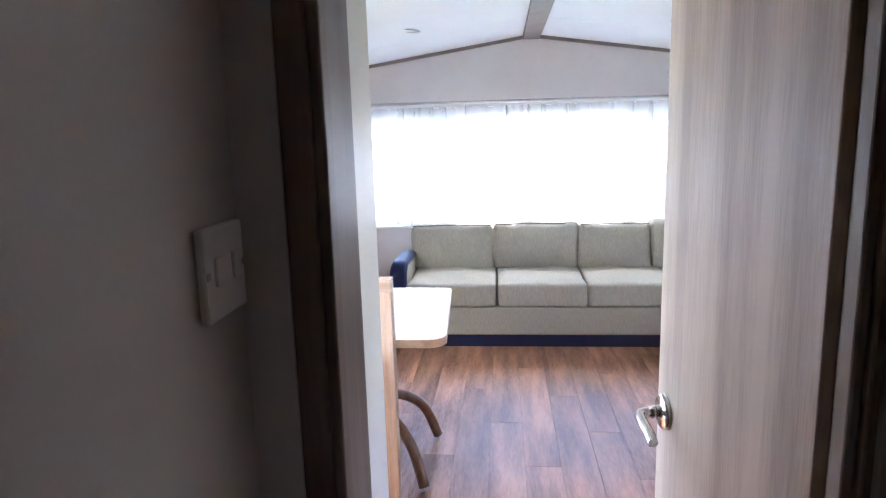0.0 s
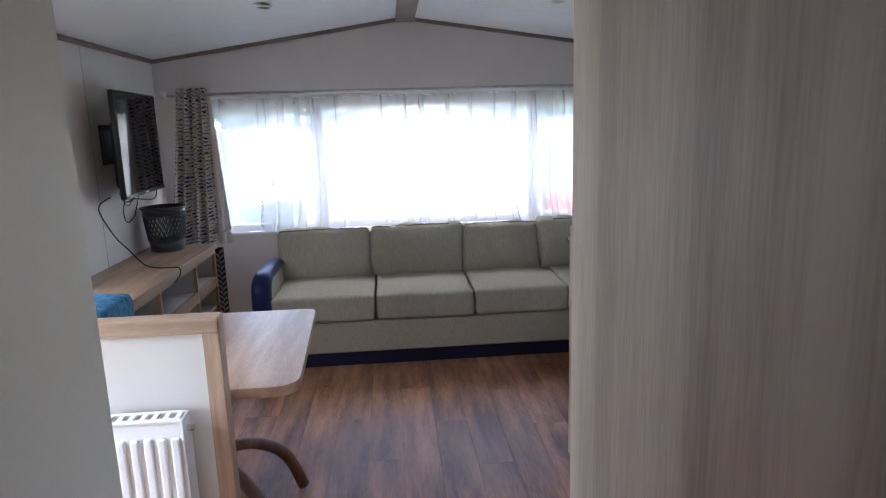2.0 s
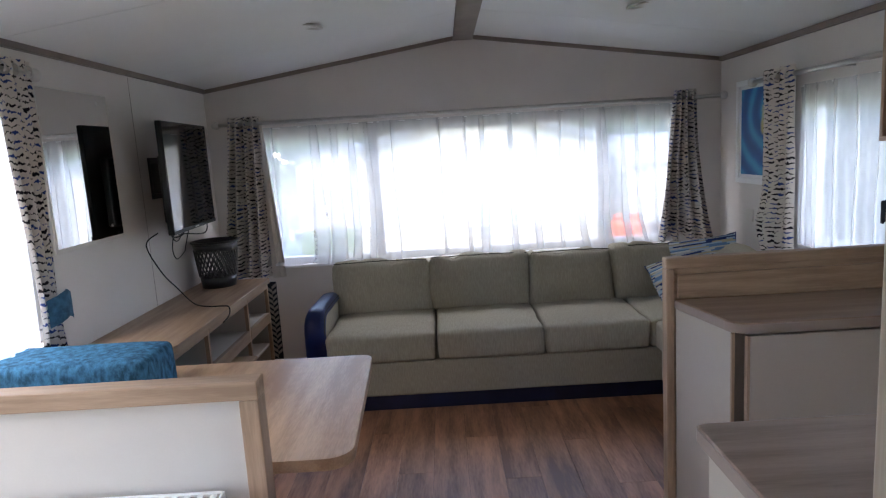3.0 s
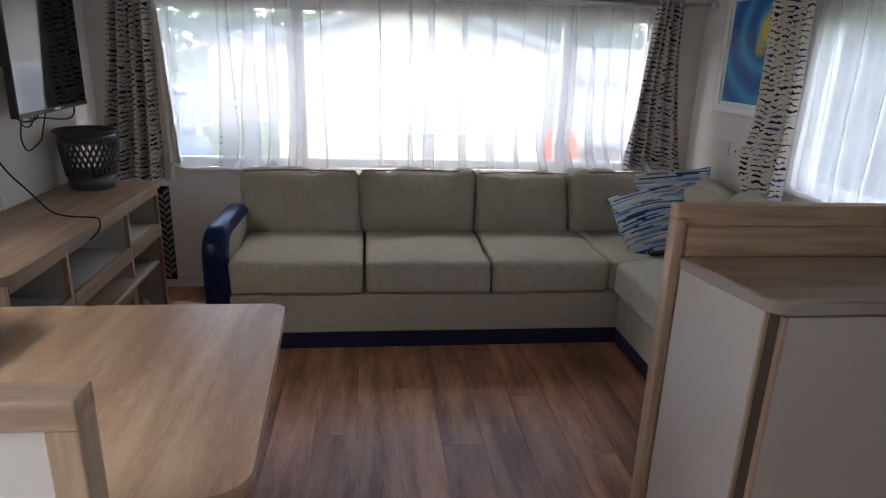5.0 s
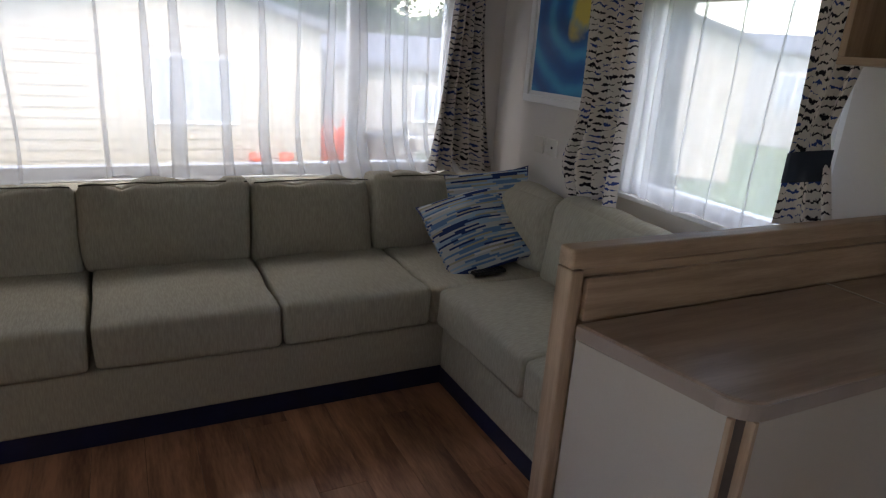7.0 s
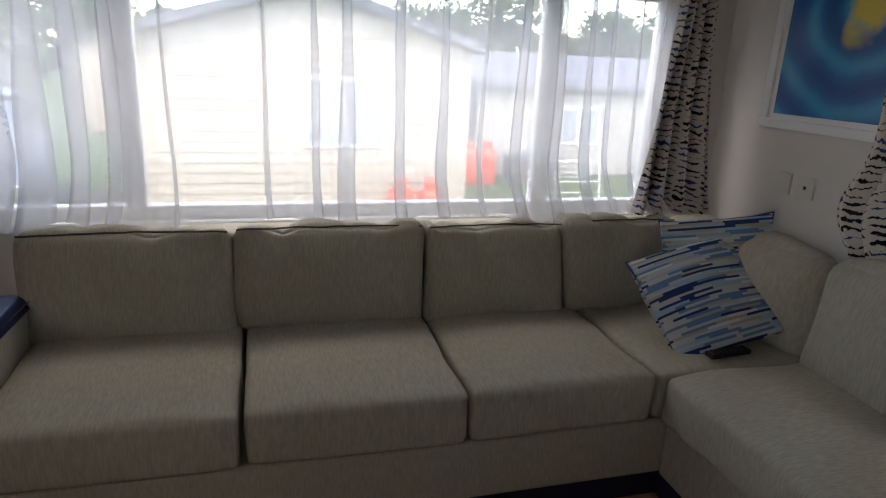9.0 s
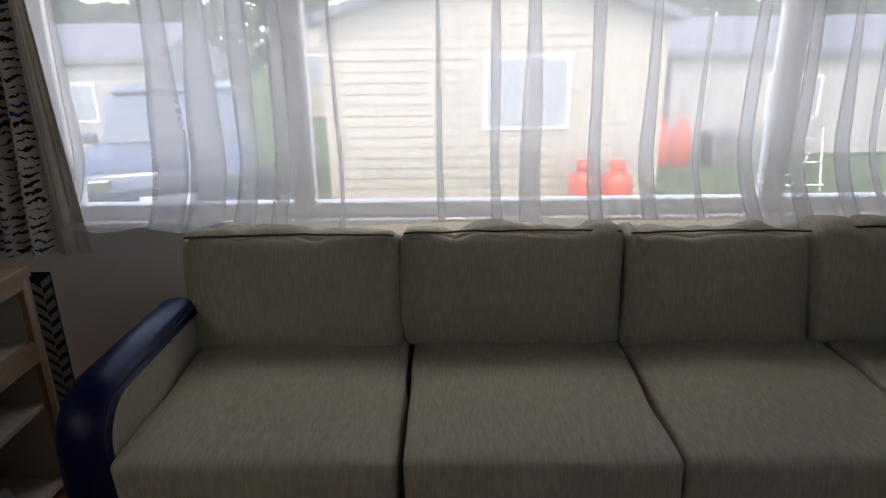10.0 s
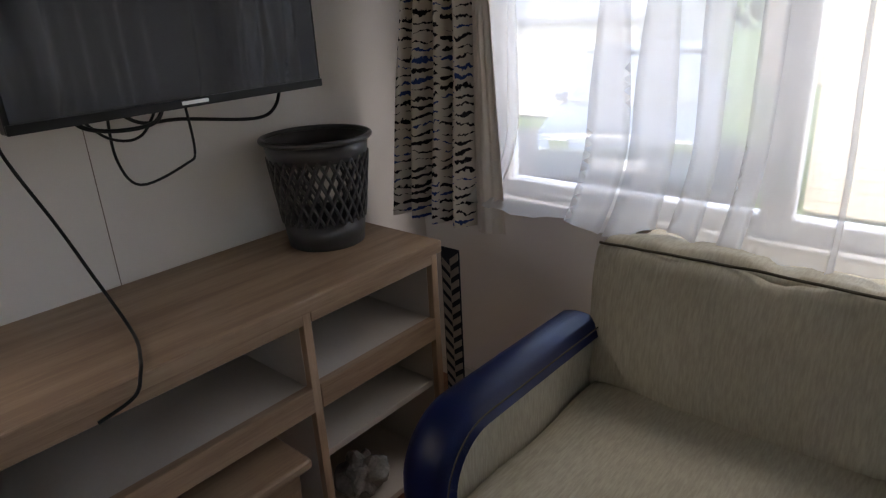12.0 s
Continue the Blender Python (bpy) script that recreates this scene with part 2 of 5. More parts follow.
def pillow_cloth():
    """Broken stripes in navy, denim blue, sand and white."""
    m = mat("striped_cushion", (0.6, 0.6, 0.6), 0.9, bump=0.4, spec=0.1)
    n, l = m.node_tree.nodes, m.node_tree.links
    uv, sp = n.new("ShaderNodeUVMap"), n.new("ShaderNodeSeparateXYZ")
    l.new(uv.outputs[0], sp.inputs[0])

    def op(kind, a, b=None):
        o = n.new("ShaderNodeMath")
        o.operation = kind
        for i, v in enumerate((a, b)):
            if v is None:
                continue
            if isinstance(v, (int, float)):
                o.inputs[i].default_value = v
            else:
                l.new(v, o.inputs[i])
        return o.outputs[0]

    row = op("FLOOR", op("MULTIPLY", sp.outputs[1], 46))
    w1 = n.new("ShaderNodeTexWhiteNoise")
    w1.noise_dimensions = "1D"
    l.new(row, w1.inputs["W"])
    cell = op("FLOOR", op("ADD", op("MULTIPLY", sp.outputs[0], 3.4), op("MULTIPLY", w1.outputs[0], 9.0)))
    comb, w2, ramp = n.new("ShaderNodeCombineXYZ"), n.new("ShaderNodeTexWhiteNoise"), n.new("ShaderNodeValToRGB")
    l.new(row, comb.inputs[0])
    l.new(cell, comb.inputs[1])
    l.new(comb.outputs[0], w2.inputs[0])
    cr = ramp.color_ramp
    cr.interpolation = "CONSTANT"
    cr.elements[0].color = (0.40, 0.40, 0.38, 1)
    cr.elements[1].position, cr.elements[1].color = 0.3, (0.33, 0.30, 0.22, 1)
    for p, c in ((0.45, (0.10, 0.19, 0.33, 1)), (0.62, (0.02, 0.04, 0.13, 1)), (0.76, (0.26, 0.36, 0.46, 1)), (0.92, (0.52, 0.51, 0.49, 1))):
        cr.elements.new(p).color = c
    l.new(w2.outputs[0], ramp.inputs[0])
    l.new(ramp.outputs[0], n["Principled BSDF"].inputs["Base Color"])
    return m


def painting_paint():
    """Broad turning strokes of blue with a yellow flame."""
    m = mat("swirl_painting", (0.1, 0.3, 0.6), 0.35, bump=0.1)
    n, l = m.node_tree.nodes, m.node_tree.links
    uv = n.new("ShaderNodeUVMap")
    sub, wv = n.new("ShaderNodeVectorMath"), n.new("ShaderNodeTexWave")
    sub.operation = "SUBTRACT"
    sub.inputs[1].default_value = (0.62, 0.72, 0)
    l.new(uv.outputs[0], sub.inputs[0])
    wv.wave_type, wv.rings_direction = "RINGS", "Z"
    wv.inputs["Scale"].default_value, wv.inputs["Distortion"].default_value, wv.inputs["Detail"].default_value = 1.15, 3.0, 4
    l.new(sub.outputs[0], wv.inputs[0])
    r = n.new("ShaderNodeValToRGB")
    r.color_ramp.elements[0].color, r.color_ramp.elements[1].color = (0.006, 0.09, 0.30, 1), (0.03, 0.31, 0.55, 1)
    r.color_ramp.elements.new(0.55).color = (0.008, 0.15, 0.42, 1)
    l.new(wv.outputs[0], r.inputs[0])
    mp, ln, r2 = n.new("ShaderNodeMapping"), n.new("ShaderNodeVectorMath"), n.new("ShaderNodeValToRGB")
    mp.vector_type = "TEXTURE"
    mp.inputs["Rotation"].default_value, mp.inputs["Scale"].default_value = (0, 0, radians(-30)), (0.2, 0.5, 1)
    mp.inputs["Location"].default_value = (0.26, 0.22, 0)
    l.new(sub.outputs[0], mp.inputs[0])
    nz, ad = n.new("ShaderNodeTexNoise"), n.new("ShaderNodeVectorMath")
    nz.inputs["Scale"].default_value = 6
    l.new(uv.outputs[0], nz.inputs[0])
    ad.operation = "MULTIPLY_ADD"
    ad.inputs[1].default_value = (0.9, 0.9, 0)
    l.new(nz.outputs["Color"], ad.inputs[0])
    l.new(mp.outputs[0], ad.inputs[2])
    ln.operation = "LENGTH"
    l.new(ad.outputs[0], ln.inputs[0])
    r2.color_ramp.elements[0].position, r2.color_ramp.elements[1].position = 0.45, 0.85
    r2.color_ramp.elements[0].color, r2.color_ramp.elements[1].color = (1, 1, 1, 1), (0, 0, 0, 1)
    l.new(ln.outputs["Value"], r2.inputs[0])
    mx = n.new("ShaderNodeMix")
    mx.data_type = "RGBA"
    l.new(r2.outputs[0], mx.inputs[0])
    l.new(r.outputs[0], mx.inputs[6])
    mx.inputs[7].default_value = (0.70, 0.55, 0.10, 1)
    l.new(mx.outputs[2], n["Principled BSDF"].inputs["Base Color"])
    return m


NET_LOW, NET_HIGH = 0.43, 0.62
GLASS, NET, CURTAIN, PILLOW, PAINTING = pane_glass(), net_cloth(), curtain_cloth(), pillow_cloth(), painting_paint()


# ---- mesh helpers ----
def put(bm, x0, x1, y0, y1, z0, z1):
    """Adds a box to bm and returns its vertices."""
    m = Matrix.LocRotScale(((x0 + x1) / 2, (y0 + y1) / 2, (z0 + z1) / 2), None, (x1 - x0, y1 - y0, z1 - z0))
    return bmesh.ops.create_cube(bm, size=1, matrix=m)["verts"]


def box(x0, x1, y0, y1, z0, z1, bevel=0.003, seg=2):
    bm = bmesh.new()
    put(bm, x0, x1, y0, y1, z0, z1)
    if bevel:
        bmesh.ops.bevel(bm, geom=bm.edges[:], offset=bevel, segments=seg, profile=0.5, affect="EDGES")
    return bm


def prism(bm, pts, axis, a, b):
    """A convex outline, drawn out along an axis from a to b. pts are the other two coordinates in order."""
    def at(p, q):
        return {"x": (q, p[0], p[1]), "y": (p[0], q, p[1]), "z": (p[0], p[1], q)}[axis]
    v0, v1 = [bm.verts.new(at(p, a)) for p in pts], [bm.verts.new(at(p, b)) for p in pts]
    n = len(pts)
    bm.faces.new(v0)
    bm.faces.new(v1[::-1])
    for i in range(n):
        bm.faces.new((v0[i], v1[i], v1[(i + 1) % n], v0[(i + 1) % n]))
    bmesh.ops.recalc_face_normals(bm, faces=bm.faces[:])
    return bm


def tube(points, r, sides=8, closed=False, taper=None):
    """A round bar along the points."""
    bm = bmesh.new()
    pts = [Vector(p) for p in points]
    rings, n = [], len(pts)
    ref = Vector((0.13, 0.21, 1)).normalized()
    for i, p in enumerate(pts):
        d = (pts[(i + 1) % n] - pts[i - 1]) if closed else (pts[min(i + 1, n - 1)] - pts[max(i - 1, 0)])
        d.normalize()
        u = d.cross(ref)
        if u.length < 0.1:
            u = d.cross(Vector((1, 0, 0)))
        u.normalize()
        w = d.cross(u)
        rr = r if taper is None else r + (taper - r) * i / (n - 1)
        rings.append([bm.verts.new(p + rr * (u * math.cos(k * math.tau / sides) + w * math.sin(k * math.tau / sides))) for k in range(sides)])
    for i in range(n if closed else n - 1):
        a, b = rings[i], rings[(i + 1) % n]
        for k in range(sides):
            bm.faces.new((a[k], a[(k + 1) % sides], b[(k + 1) % sides], b[k]))
    if not closed:
        bm.faces.new(rings[0][::-1])
        bm.faces.new(rings[-1])
    bmesh.ops.recalc_face_normals(bm, faces=bm.faces[:])
    return bm


def lathe(profile, cx, cy, sides=28):
    """Turns a list of (radius, z) about the upright line through cx, cy."""
    bm = bmesh.new()
    rings = [[bm.verts.new((cx + r * math.cos(k * math.tau / sides), cy + r * math.sin(k * math.tau / sides), z)) for k in range(sides)] for r, z in profile]
    for a, b in zip(rings, rings[1:]):
        for k in range(sides):
            bm.faces.new((a[k], a[(k + 1) % sides], b[(k + 1) % sides], b[k]))
    if profile[0][0] > 0.0005:
        bm.faces.new(rings[0][::-1])
    if profile[-1][0] > 0.0005:
        bm.faces.new(rings[-1])
    bmesh.ops.recalc_face_normals(bm, faces=bm.faces[:])
    return bm


def arc(points, n=8):
    """A smooth line through the points."""
    p = [Vector(q) for q in points]
    out = []
    for i in range(len(p) - 1):
        a, b, c, d = p[max(i - 1, 0)], p[i], p[i + 1], p[min(i + 2, len(p) - 1)]
        for k in range(n):
            t = k / n
            out.append(0.5 * ((2 * b) + (c - a) * t + (2 * a - 5 * b + 4 * c - d) * t * t + (3 * b - a - 3 * c + d) * t ** 3))
    return out + [p[-1]]


def part(name, bm, material, parent=None, label="", smooth=False):
    me = bpy.data.meshes.new(name)
    bm.to_mesh(me)
    bm.free()
    me.materials.append(material)
    if smooth:
        me.polygons.foreach_set("use_smooth", [True] * len(me.polygons))
    ob = new(name, me)
    if parent:
        ob.parent = parent
        if parent.type == "EMPTY":
            ob.matrix_parent_inverse = parent.matrix_basis.inverted()
    if label:
        ob["label"] = label
    return ob


def thing(name, label, category, group="", at=(0, 0, 0)):
    ob = new(name)
    ob.empty_display_size = 0.1
    ob.matrix_basis = Matrix.Translation(at)
    return tagged(ob, label, category, group)


def setting(name, bm, material, label="", category="wall", smooth=False):
    return tagged(part(name, bm, material, None, label, smooth), label, category, "", "structure")


def soft_box(centre, half, r=0.05, puff=0.02, rot=(0, 0, 0), cuts=13, wrinkle=0.004, seed=0.0, uv=None, gather=0.0):
    """An upholstered block: rounded edges, swollen faces, slight creases."""
    bm = bmesh.new()
    bmesh.ops.create_cube(bm, size=2)
    bmesh.ops.subdivide_edges(bm, edges=bm.edges[:], cuts=cuts, use_grid_fill=True)
    h = Vector(half)
    r = min(r, *(0.98 * c for c in half))
    m = Matrix.LocRotScale(centre, Euler([radians(a) for a in rot]), None)
    lay = bm.loops.layers.uv.new("UVMap") if uv else None
    plane = {}
    for v in bm.verts:
        s = Vector([math.copysign(1 - (1 - abs(c)) ** 1.5, c) for c in v.co])
        p = Vector([a * b for a, b in zip(s, h)])
        q = Vector([max(-(b - r), min(b - r, a)) for a, b in zip(p, h)])
        d = p - q
        nrm = d.normalized() if d.length > 1e-6 else Vector((0, 0, 0))
        sw = [1 - min(1, abs(c)) ** 2 for c in s]
        pf = puff if isinstance(puff, tuple) else (puff, puff, puff)
        bulge = Vector((s.x * sw[1] * sw[2] * pf[0], s.y * sw[0] * sw[2] * pf[1], s.z * sw[0] * sw[1] * pf[2]))
        w = noise.noise(Vector((p.x * 9 + seed, p.y * 9, p.z * 5 + seed))) * wrinkle + 1.6 * wrinkle * noise.noise(Vector((p.x * 3.5 + seed * 2, p.y * 3, p.z * 4 - seed)))
        if gather:
            w -= gather * max(0.0, noise.noise(Vector((p.x * 16 + seed * 3, seed, p.z * 4)))) * math.exp(-(h.z - p.z) / 0.07)
        plane[v] = (s[uv[0]] * 0.5 + 0.5, s[uv[1]] * 0.5 + 0.5) if uv else None
        v.co = m @ (q + nrm * r + bulge + nrm * w)
    if uv:
        for f in bm.faces:
            for lp in f.loops:
                lp[lay].uv = plane[lp.vert]
    return bm


def drape(left, right, top, bottom, place, folds, amp, seed=0.0, nu=150, nv=30, cloth=1.0, hem=0.0, sharp=1.0):
    """Hanging cloth. left(v) and right(v) give its sides along the rail from the head (v=0) to the hem (v=1);
    place(s, off, z) puts a point at s along the rail and off in front of it."""
    bm = bmesh.new()
    lay = bm.loops.layers.uv.new("UVMap")
    grid = []
    for j in range(nv + 1):
        v = j / nv
        row = []
        for i in range(nu + 1):
            u = i / nu
            ph = folds * math.tau * (u + 0.035 * noise.noise(Vector((u * 7 + seed, v * 0.8, seed)))) + 0.5 * noise.noise(Vector((u * 3, v * 1.6, seed + 5)))
            s = math.sin(ph)
            s = math.copysign(abs(s) ** sharp, s)
            a = amp * (0.55 + 0.45 * v) * (1 + 0.6 * noise.noise(Vector((u * 5.3 + seed, 2.0, seed))))
            off = a * s + 0.4 * amp * noise.noise(Vector((u * 11, v * 2.2, seed)))
            z = top + (bottom - top) * v
            if hem:
                z += hem * v ** 6 * noise.noise(Vector((u * 9 + seed, 0.3, 7.0)))
            row.append((bm.verts.new(place(left(v) + (right(v) - left(v)) * u, off, z)), u * cloth, v * (top - bottom)))
        grid.append(row)
    for j in range(nv):
        for i in range(nu):
            q = (grid[j][i], grid[j + 1][i], grid[j + 1][i + 1], grid[j][i + 1])
            f = bm.faces.new([c[0] for c in q])
            for lp, c in zip(f.loops, q):
                lp[lay].uv = (c[1], c[2])
    return bm


# ---- the shell ----
XL, XR, YB, EAVE, RIDGE_X, RIDGE_Z, YF = -1.165, 2.275, 5.33, 1.94, 0.578, 2.19, -1.25
T = 0.09


def roof_z(x):
    return EAVE + (RIDGE_Z - EAVE) * (1 - abs(x - RIDGE_X) / ((XR - XL) / 2))


W1 = (-0.86, 1.99, 0.735, 1.635)      # end window: x0, x1, z0, z1
W2 = (3.45, 4.28, 0.85, 1.62)         # right-hand window: y0, y1, z0, z1
W3 = (2.42, 3.38, 0.82, 1.77)         # left-hand window by the table
W4 = (1.43, 2.27, 0.22, 1.88)         # glazed outer door by the hall
W5 = (1.55, 2.35, 1.02, 1.66)         # unseen opening over the worktop, added to let fill light in

bm = bmesh.new()
put(bm, XL - T, XR + T, YB, YB + T, -0.05, W1[2])
prism(bm, [(XL - T, W1[2]), (W1[0], W1[2]), (W1[0], roof_z(W1[0]) + 0.05), (XL - T, EAVE + 0.04)], "y", YB, YB + T)
prism(bm, [(W1[1], W1[2]), (XR + T, W1[2]), (XR + T, EAVE + 0.04), (W1[1], roof_z(W1[1]) + 0.05)], "y", YB, YB + T)
prism(bm, [(W1[0], W1[3]), (W1[1], W1[3]), (W1[1], roof_z(W1[1]) + 0.05), (RIDGE_X, RIDGE_Z + 0.05), (W1[0], roof_z(W1[0]) + 0.05)], "y", YB, YB + T)
setting("wall_north", bm, WALL, "pale greige wallboard end wall with a wide window")


def side_wall(name, x0, x1, holes, label):
    bm = bmesh.new()
    y = YF
    for y0, y1, z0, z1 in holes:
        put(bm, x0, x1, y, y0, -0.05, EAVE + 0.04)
        put(bm, x0, x1, y0, y1, -0.05, z0)
        put(bm, x0, x1, y0, y1, z1, EAVE + 0.04)
        y = y1
    put(bm, x0, x1, y, YB, -0.05, EAVE + 0.04)
    return setting(name, bm, WALL, label)


side_wall("wall_west", XL - T, XL, [W4, W3], "pale greige wallboard side wall with upright joints")
side_wall("wall_east", XR, XR + T, [W5, W2], "pale greige wallboard side wall with a curtained window")
setting("wall_south", box(XL - T, XR + T, YF - T, YF, -0.05, 2.3, 0), WALL, "plain wall closing the hall")

# the partition with the doorway, and the closet wall beside it
HX0, HX1, PY0, PY1 = 0.15, 0.693, 0.79, 0.85
bm = bmesh.new()
put(bm, XL, HX0, PY0, PY1, 0, 2.25)
put(bm, HX1, XR, PY0, PY1, 0, 2.25)
put(bm, HX0, HX1, PY0, PY1, 1.955, 2.25)
setting("wall_partition", bm, WALL, "pale wallboard partition between hall and lounge")
bm = bmesh.new()
put(bm, 0.05, 0.116, PY1, 1.37, 0, 2.25)
put(bm, 0.116, HX0, PY1, 0.96, 0, 2.25)
put(bm, XL, 0.05, 1.325, 1.37, 0, 2.25)
setting("wall_closet", bm, CREAM, "smooth cream panelled side of the built-in closet")
bm = bmesh.new()
put(bm, 0.035, 0.105, YF, PY0, 0, 2.25)
put(bm, 0.93, 1.0, YF, PY0, 0, 2.25)
setting("wall_hall", bm, WALL, "dim greige wallboard hall walls")
setting("ceiling_hall", box(0.035, 1.0, YF, PY0, 2.02, 2.06, 0), CEIL, "white hall ceiling board", "ceiling")

# ceiling boards, two slopes with fine joints
bm = bmesh.new()
cuts = [YF - T, 0.95, 2.15, 3.35, 4.55, YB + T]
for y0, y1 in zip(cuts, cuts[1:]):
    for xe, s in ((XL - T, 1), (XR + T, -1)):
        ze = roof_z(xe)
        prism(bm, [(xe, ze), (RIDGE_X, RIDGE_Z), (RIDGE_X, RIDGE_Z + 0.02), (xe, ze + 0.02)], "y", y0 + 0.0015, y1 - 0.0015)
prism(bm, [(XL - T, roof_z(XL - T) + 0.021), (RIDGE_X, RIDGE_Z + 0.021), (XR + T, roof_z(XR + T) + 0.021), (XR + T, 2.4), (XL - T, 2.4)], "y", YF - T, YB + T)
setting("ceiling", bm, CEIL, "white sloping ceiling boards with fine joints", "ceiling")
bm = bmesh.new()
prism(bm, [(RIDGE_X - 0.062, RIDGE_Z - 0.035), (RIDGE_X + 0.062, RIDGE_Z - 0.035), (RIDGE_X + 0.066, RIDGE_Z + 0.005), (RIDGE_X - 0.066, RIDGE_Z + 0.005)], "y", PY1, YB)
setting("trim_ridge", bm, TRIM, "taupe ridge beam along the ceiling", "trim")
bm = bmesh.new()
for x0, x1 in ((XL, RIDGE_X - 0.066), (RIDGE_X + 0.066, XR)):
    prism(bm, [(x0, roof_z(x0) - 0.024), (x1, roof_z(x1) - 0.024), (x1, roof_z(x1) + 0.002), (x0, roof_z(x0) + 0.002)], "y", YB - 0.022, YB)
for x0, x1 in ((XL, XL + 0.022), (XR - 0.022, XR)):
    put(bm, x0, x1, PY1, YB - 0.022, EAVE - 0.026, EAVE + 0.004)
setting("trim_cornice", bm, TRIM, "taupe cornice strip where walls meet the ceiling", "trim")
bm = bmesh.new()
for y in (2.15, 4.30):
    put(bm, XL, XL + 0.0012, y - 0.0009, y + 0.0009, 0.0, EAVE - 0.03)
setting("trim_wall_joint", bm, TRIM, "fine dark upright joint in the wallboard", "trim")
bm = bmesh.new()
put(bm, XL, -0.5, YB - 0.012, YB, 0, 0.06)
put(bm, 0.116, 0.128, 0.96, 1.37, 0, 0.06)
setting("baseboard", bm, CREAM, "cream skirting strip", "baseboard")


def downlight(x, y):
    n = roof_z(x)
    a = math.atan2(RIDGE_Z - EAVE, (XR - XL) / 2) * (-1 if x < RIDGE_X else 1)
    t = thing("ceiling_downlight", "round recessed downlight with pale metal rim, off", "downlight", "ceiling downlights")
    part("rim", lathe([(0.034, -0.001), (0.036, -0.007), (0.048, -0.005), (0.05, 0.0), (0.034, -0.001)], 0, 0, 32), STEEL, t, smooth=True)
    part("lens", lathe([(0.0, -0.001), (0.02, -0.0015), (0.034, -0.0005)], 0, 0, 32), WHITE, t, "frosted lens", True)
    t.matrix_basis = pose(x, y, n, 0, -math.degrees(a), 0) @ Matrix.Diagonal((1.35, 1.35, 1.2, 1))
    return t


for x, y in ((-0.2, 4.18), (1.38, 4.15), (-0.2, 2.6), (1.38, 2.6)):
    downlight(x, y)


# ---- windows ----
def window(name, axis, wall, a0, a1, z0, z1, bars, inner, label):
    """A white framed window in an opening; bars: upright mullions. inner: +1 or -1, the way into the room."""
    root = tagged(new(name), label, "window", "", "structure")

    def b(s0, s1, d0, d1, za, zb, bv=0.004):
        lo, hi = sorted((wall + d0, wall + d1))
        return box(s0, s1, lo, hi, za, zb, bv) if axis == "x" else box(lo, hi, s0, s1, za, zb, bv)
    o = -inner
    part("window_frame", b(a0, a1, o * 0.01, o * 0.07, z0, z0 + 0.045), WHITE, root)
    part("window_frame", b(a0, a1, o * 0.01, o * 0.07, z1 - 0.045, z1), WHITE, root)
    for s in (a0, a1 - 0.045):
        part("window_frame", b(s, s + 0.045, o * 0.012, o * 0.068, z0 + 0.045, z1 - 0.045), WHITE, root)
    for m in bars:
        part("mullion", b(m - 0.035, m + 0.035, o * 0.012, o * 0.068, z0 + 0.045, z1 - 0.045), WHITE, root)
    edges = [a0 + 0.045] + [q for m in bars for q in (m - 0.035, m + 0.035)] + [a1 - 0.045]
    for s0, s1 in zip(edges[::2], edges[1::2]):
        p = part("pane", b(s0, s1, o * 0.038, o * 0.042, z0 + 0.045, z1 - 0.045, 0), GLASS, root)
        p.visible_shadow = False
    part("window_sill", b(a0 - 0.03, a1 + 0.03, inner * 0.035, inner * 0.001, z0 - 0.022, z0 - 0.002), WHITE, root)
    return root


window("window_1", "x", YB, *W1, (-0.065, 1.475), -1, "wide white framed window of three panes")
window("window_2", "y", XR, *W2, (), -1, "white framed side window of one pane")
window("window_3", "y", XL, *W3, (), 1, "white framed side window beside the table")
window("window_4", "y", XL, *W4, (), 1, "white glazed outer door panel")
# Added window, out of view, for the fill lamp by the worktop.
window("window_5", "y", XR, *W5, (), -1, "white framed kitchen window over the worktop")


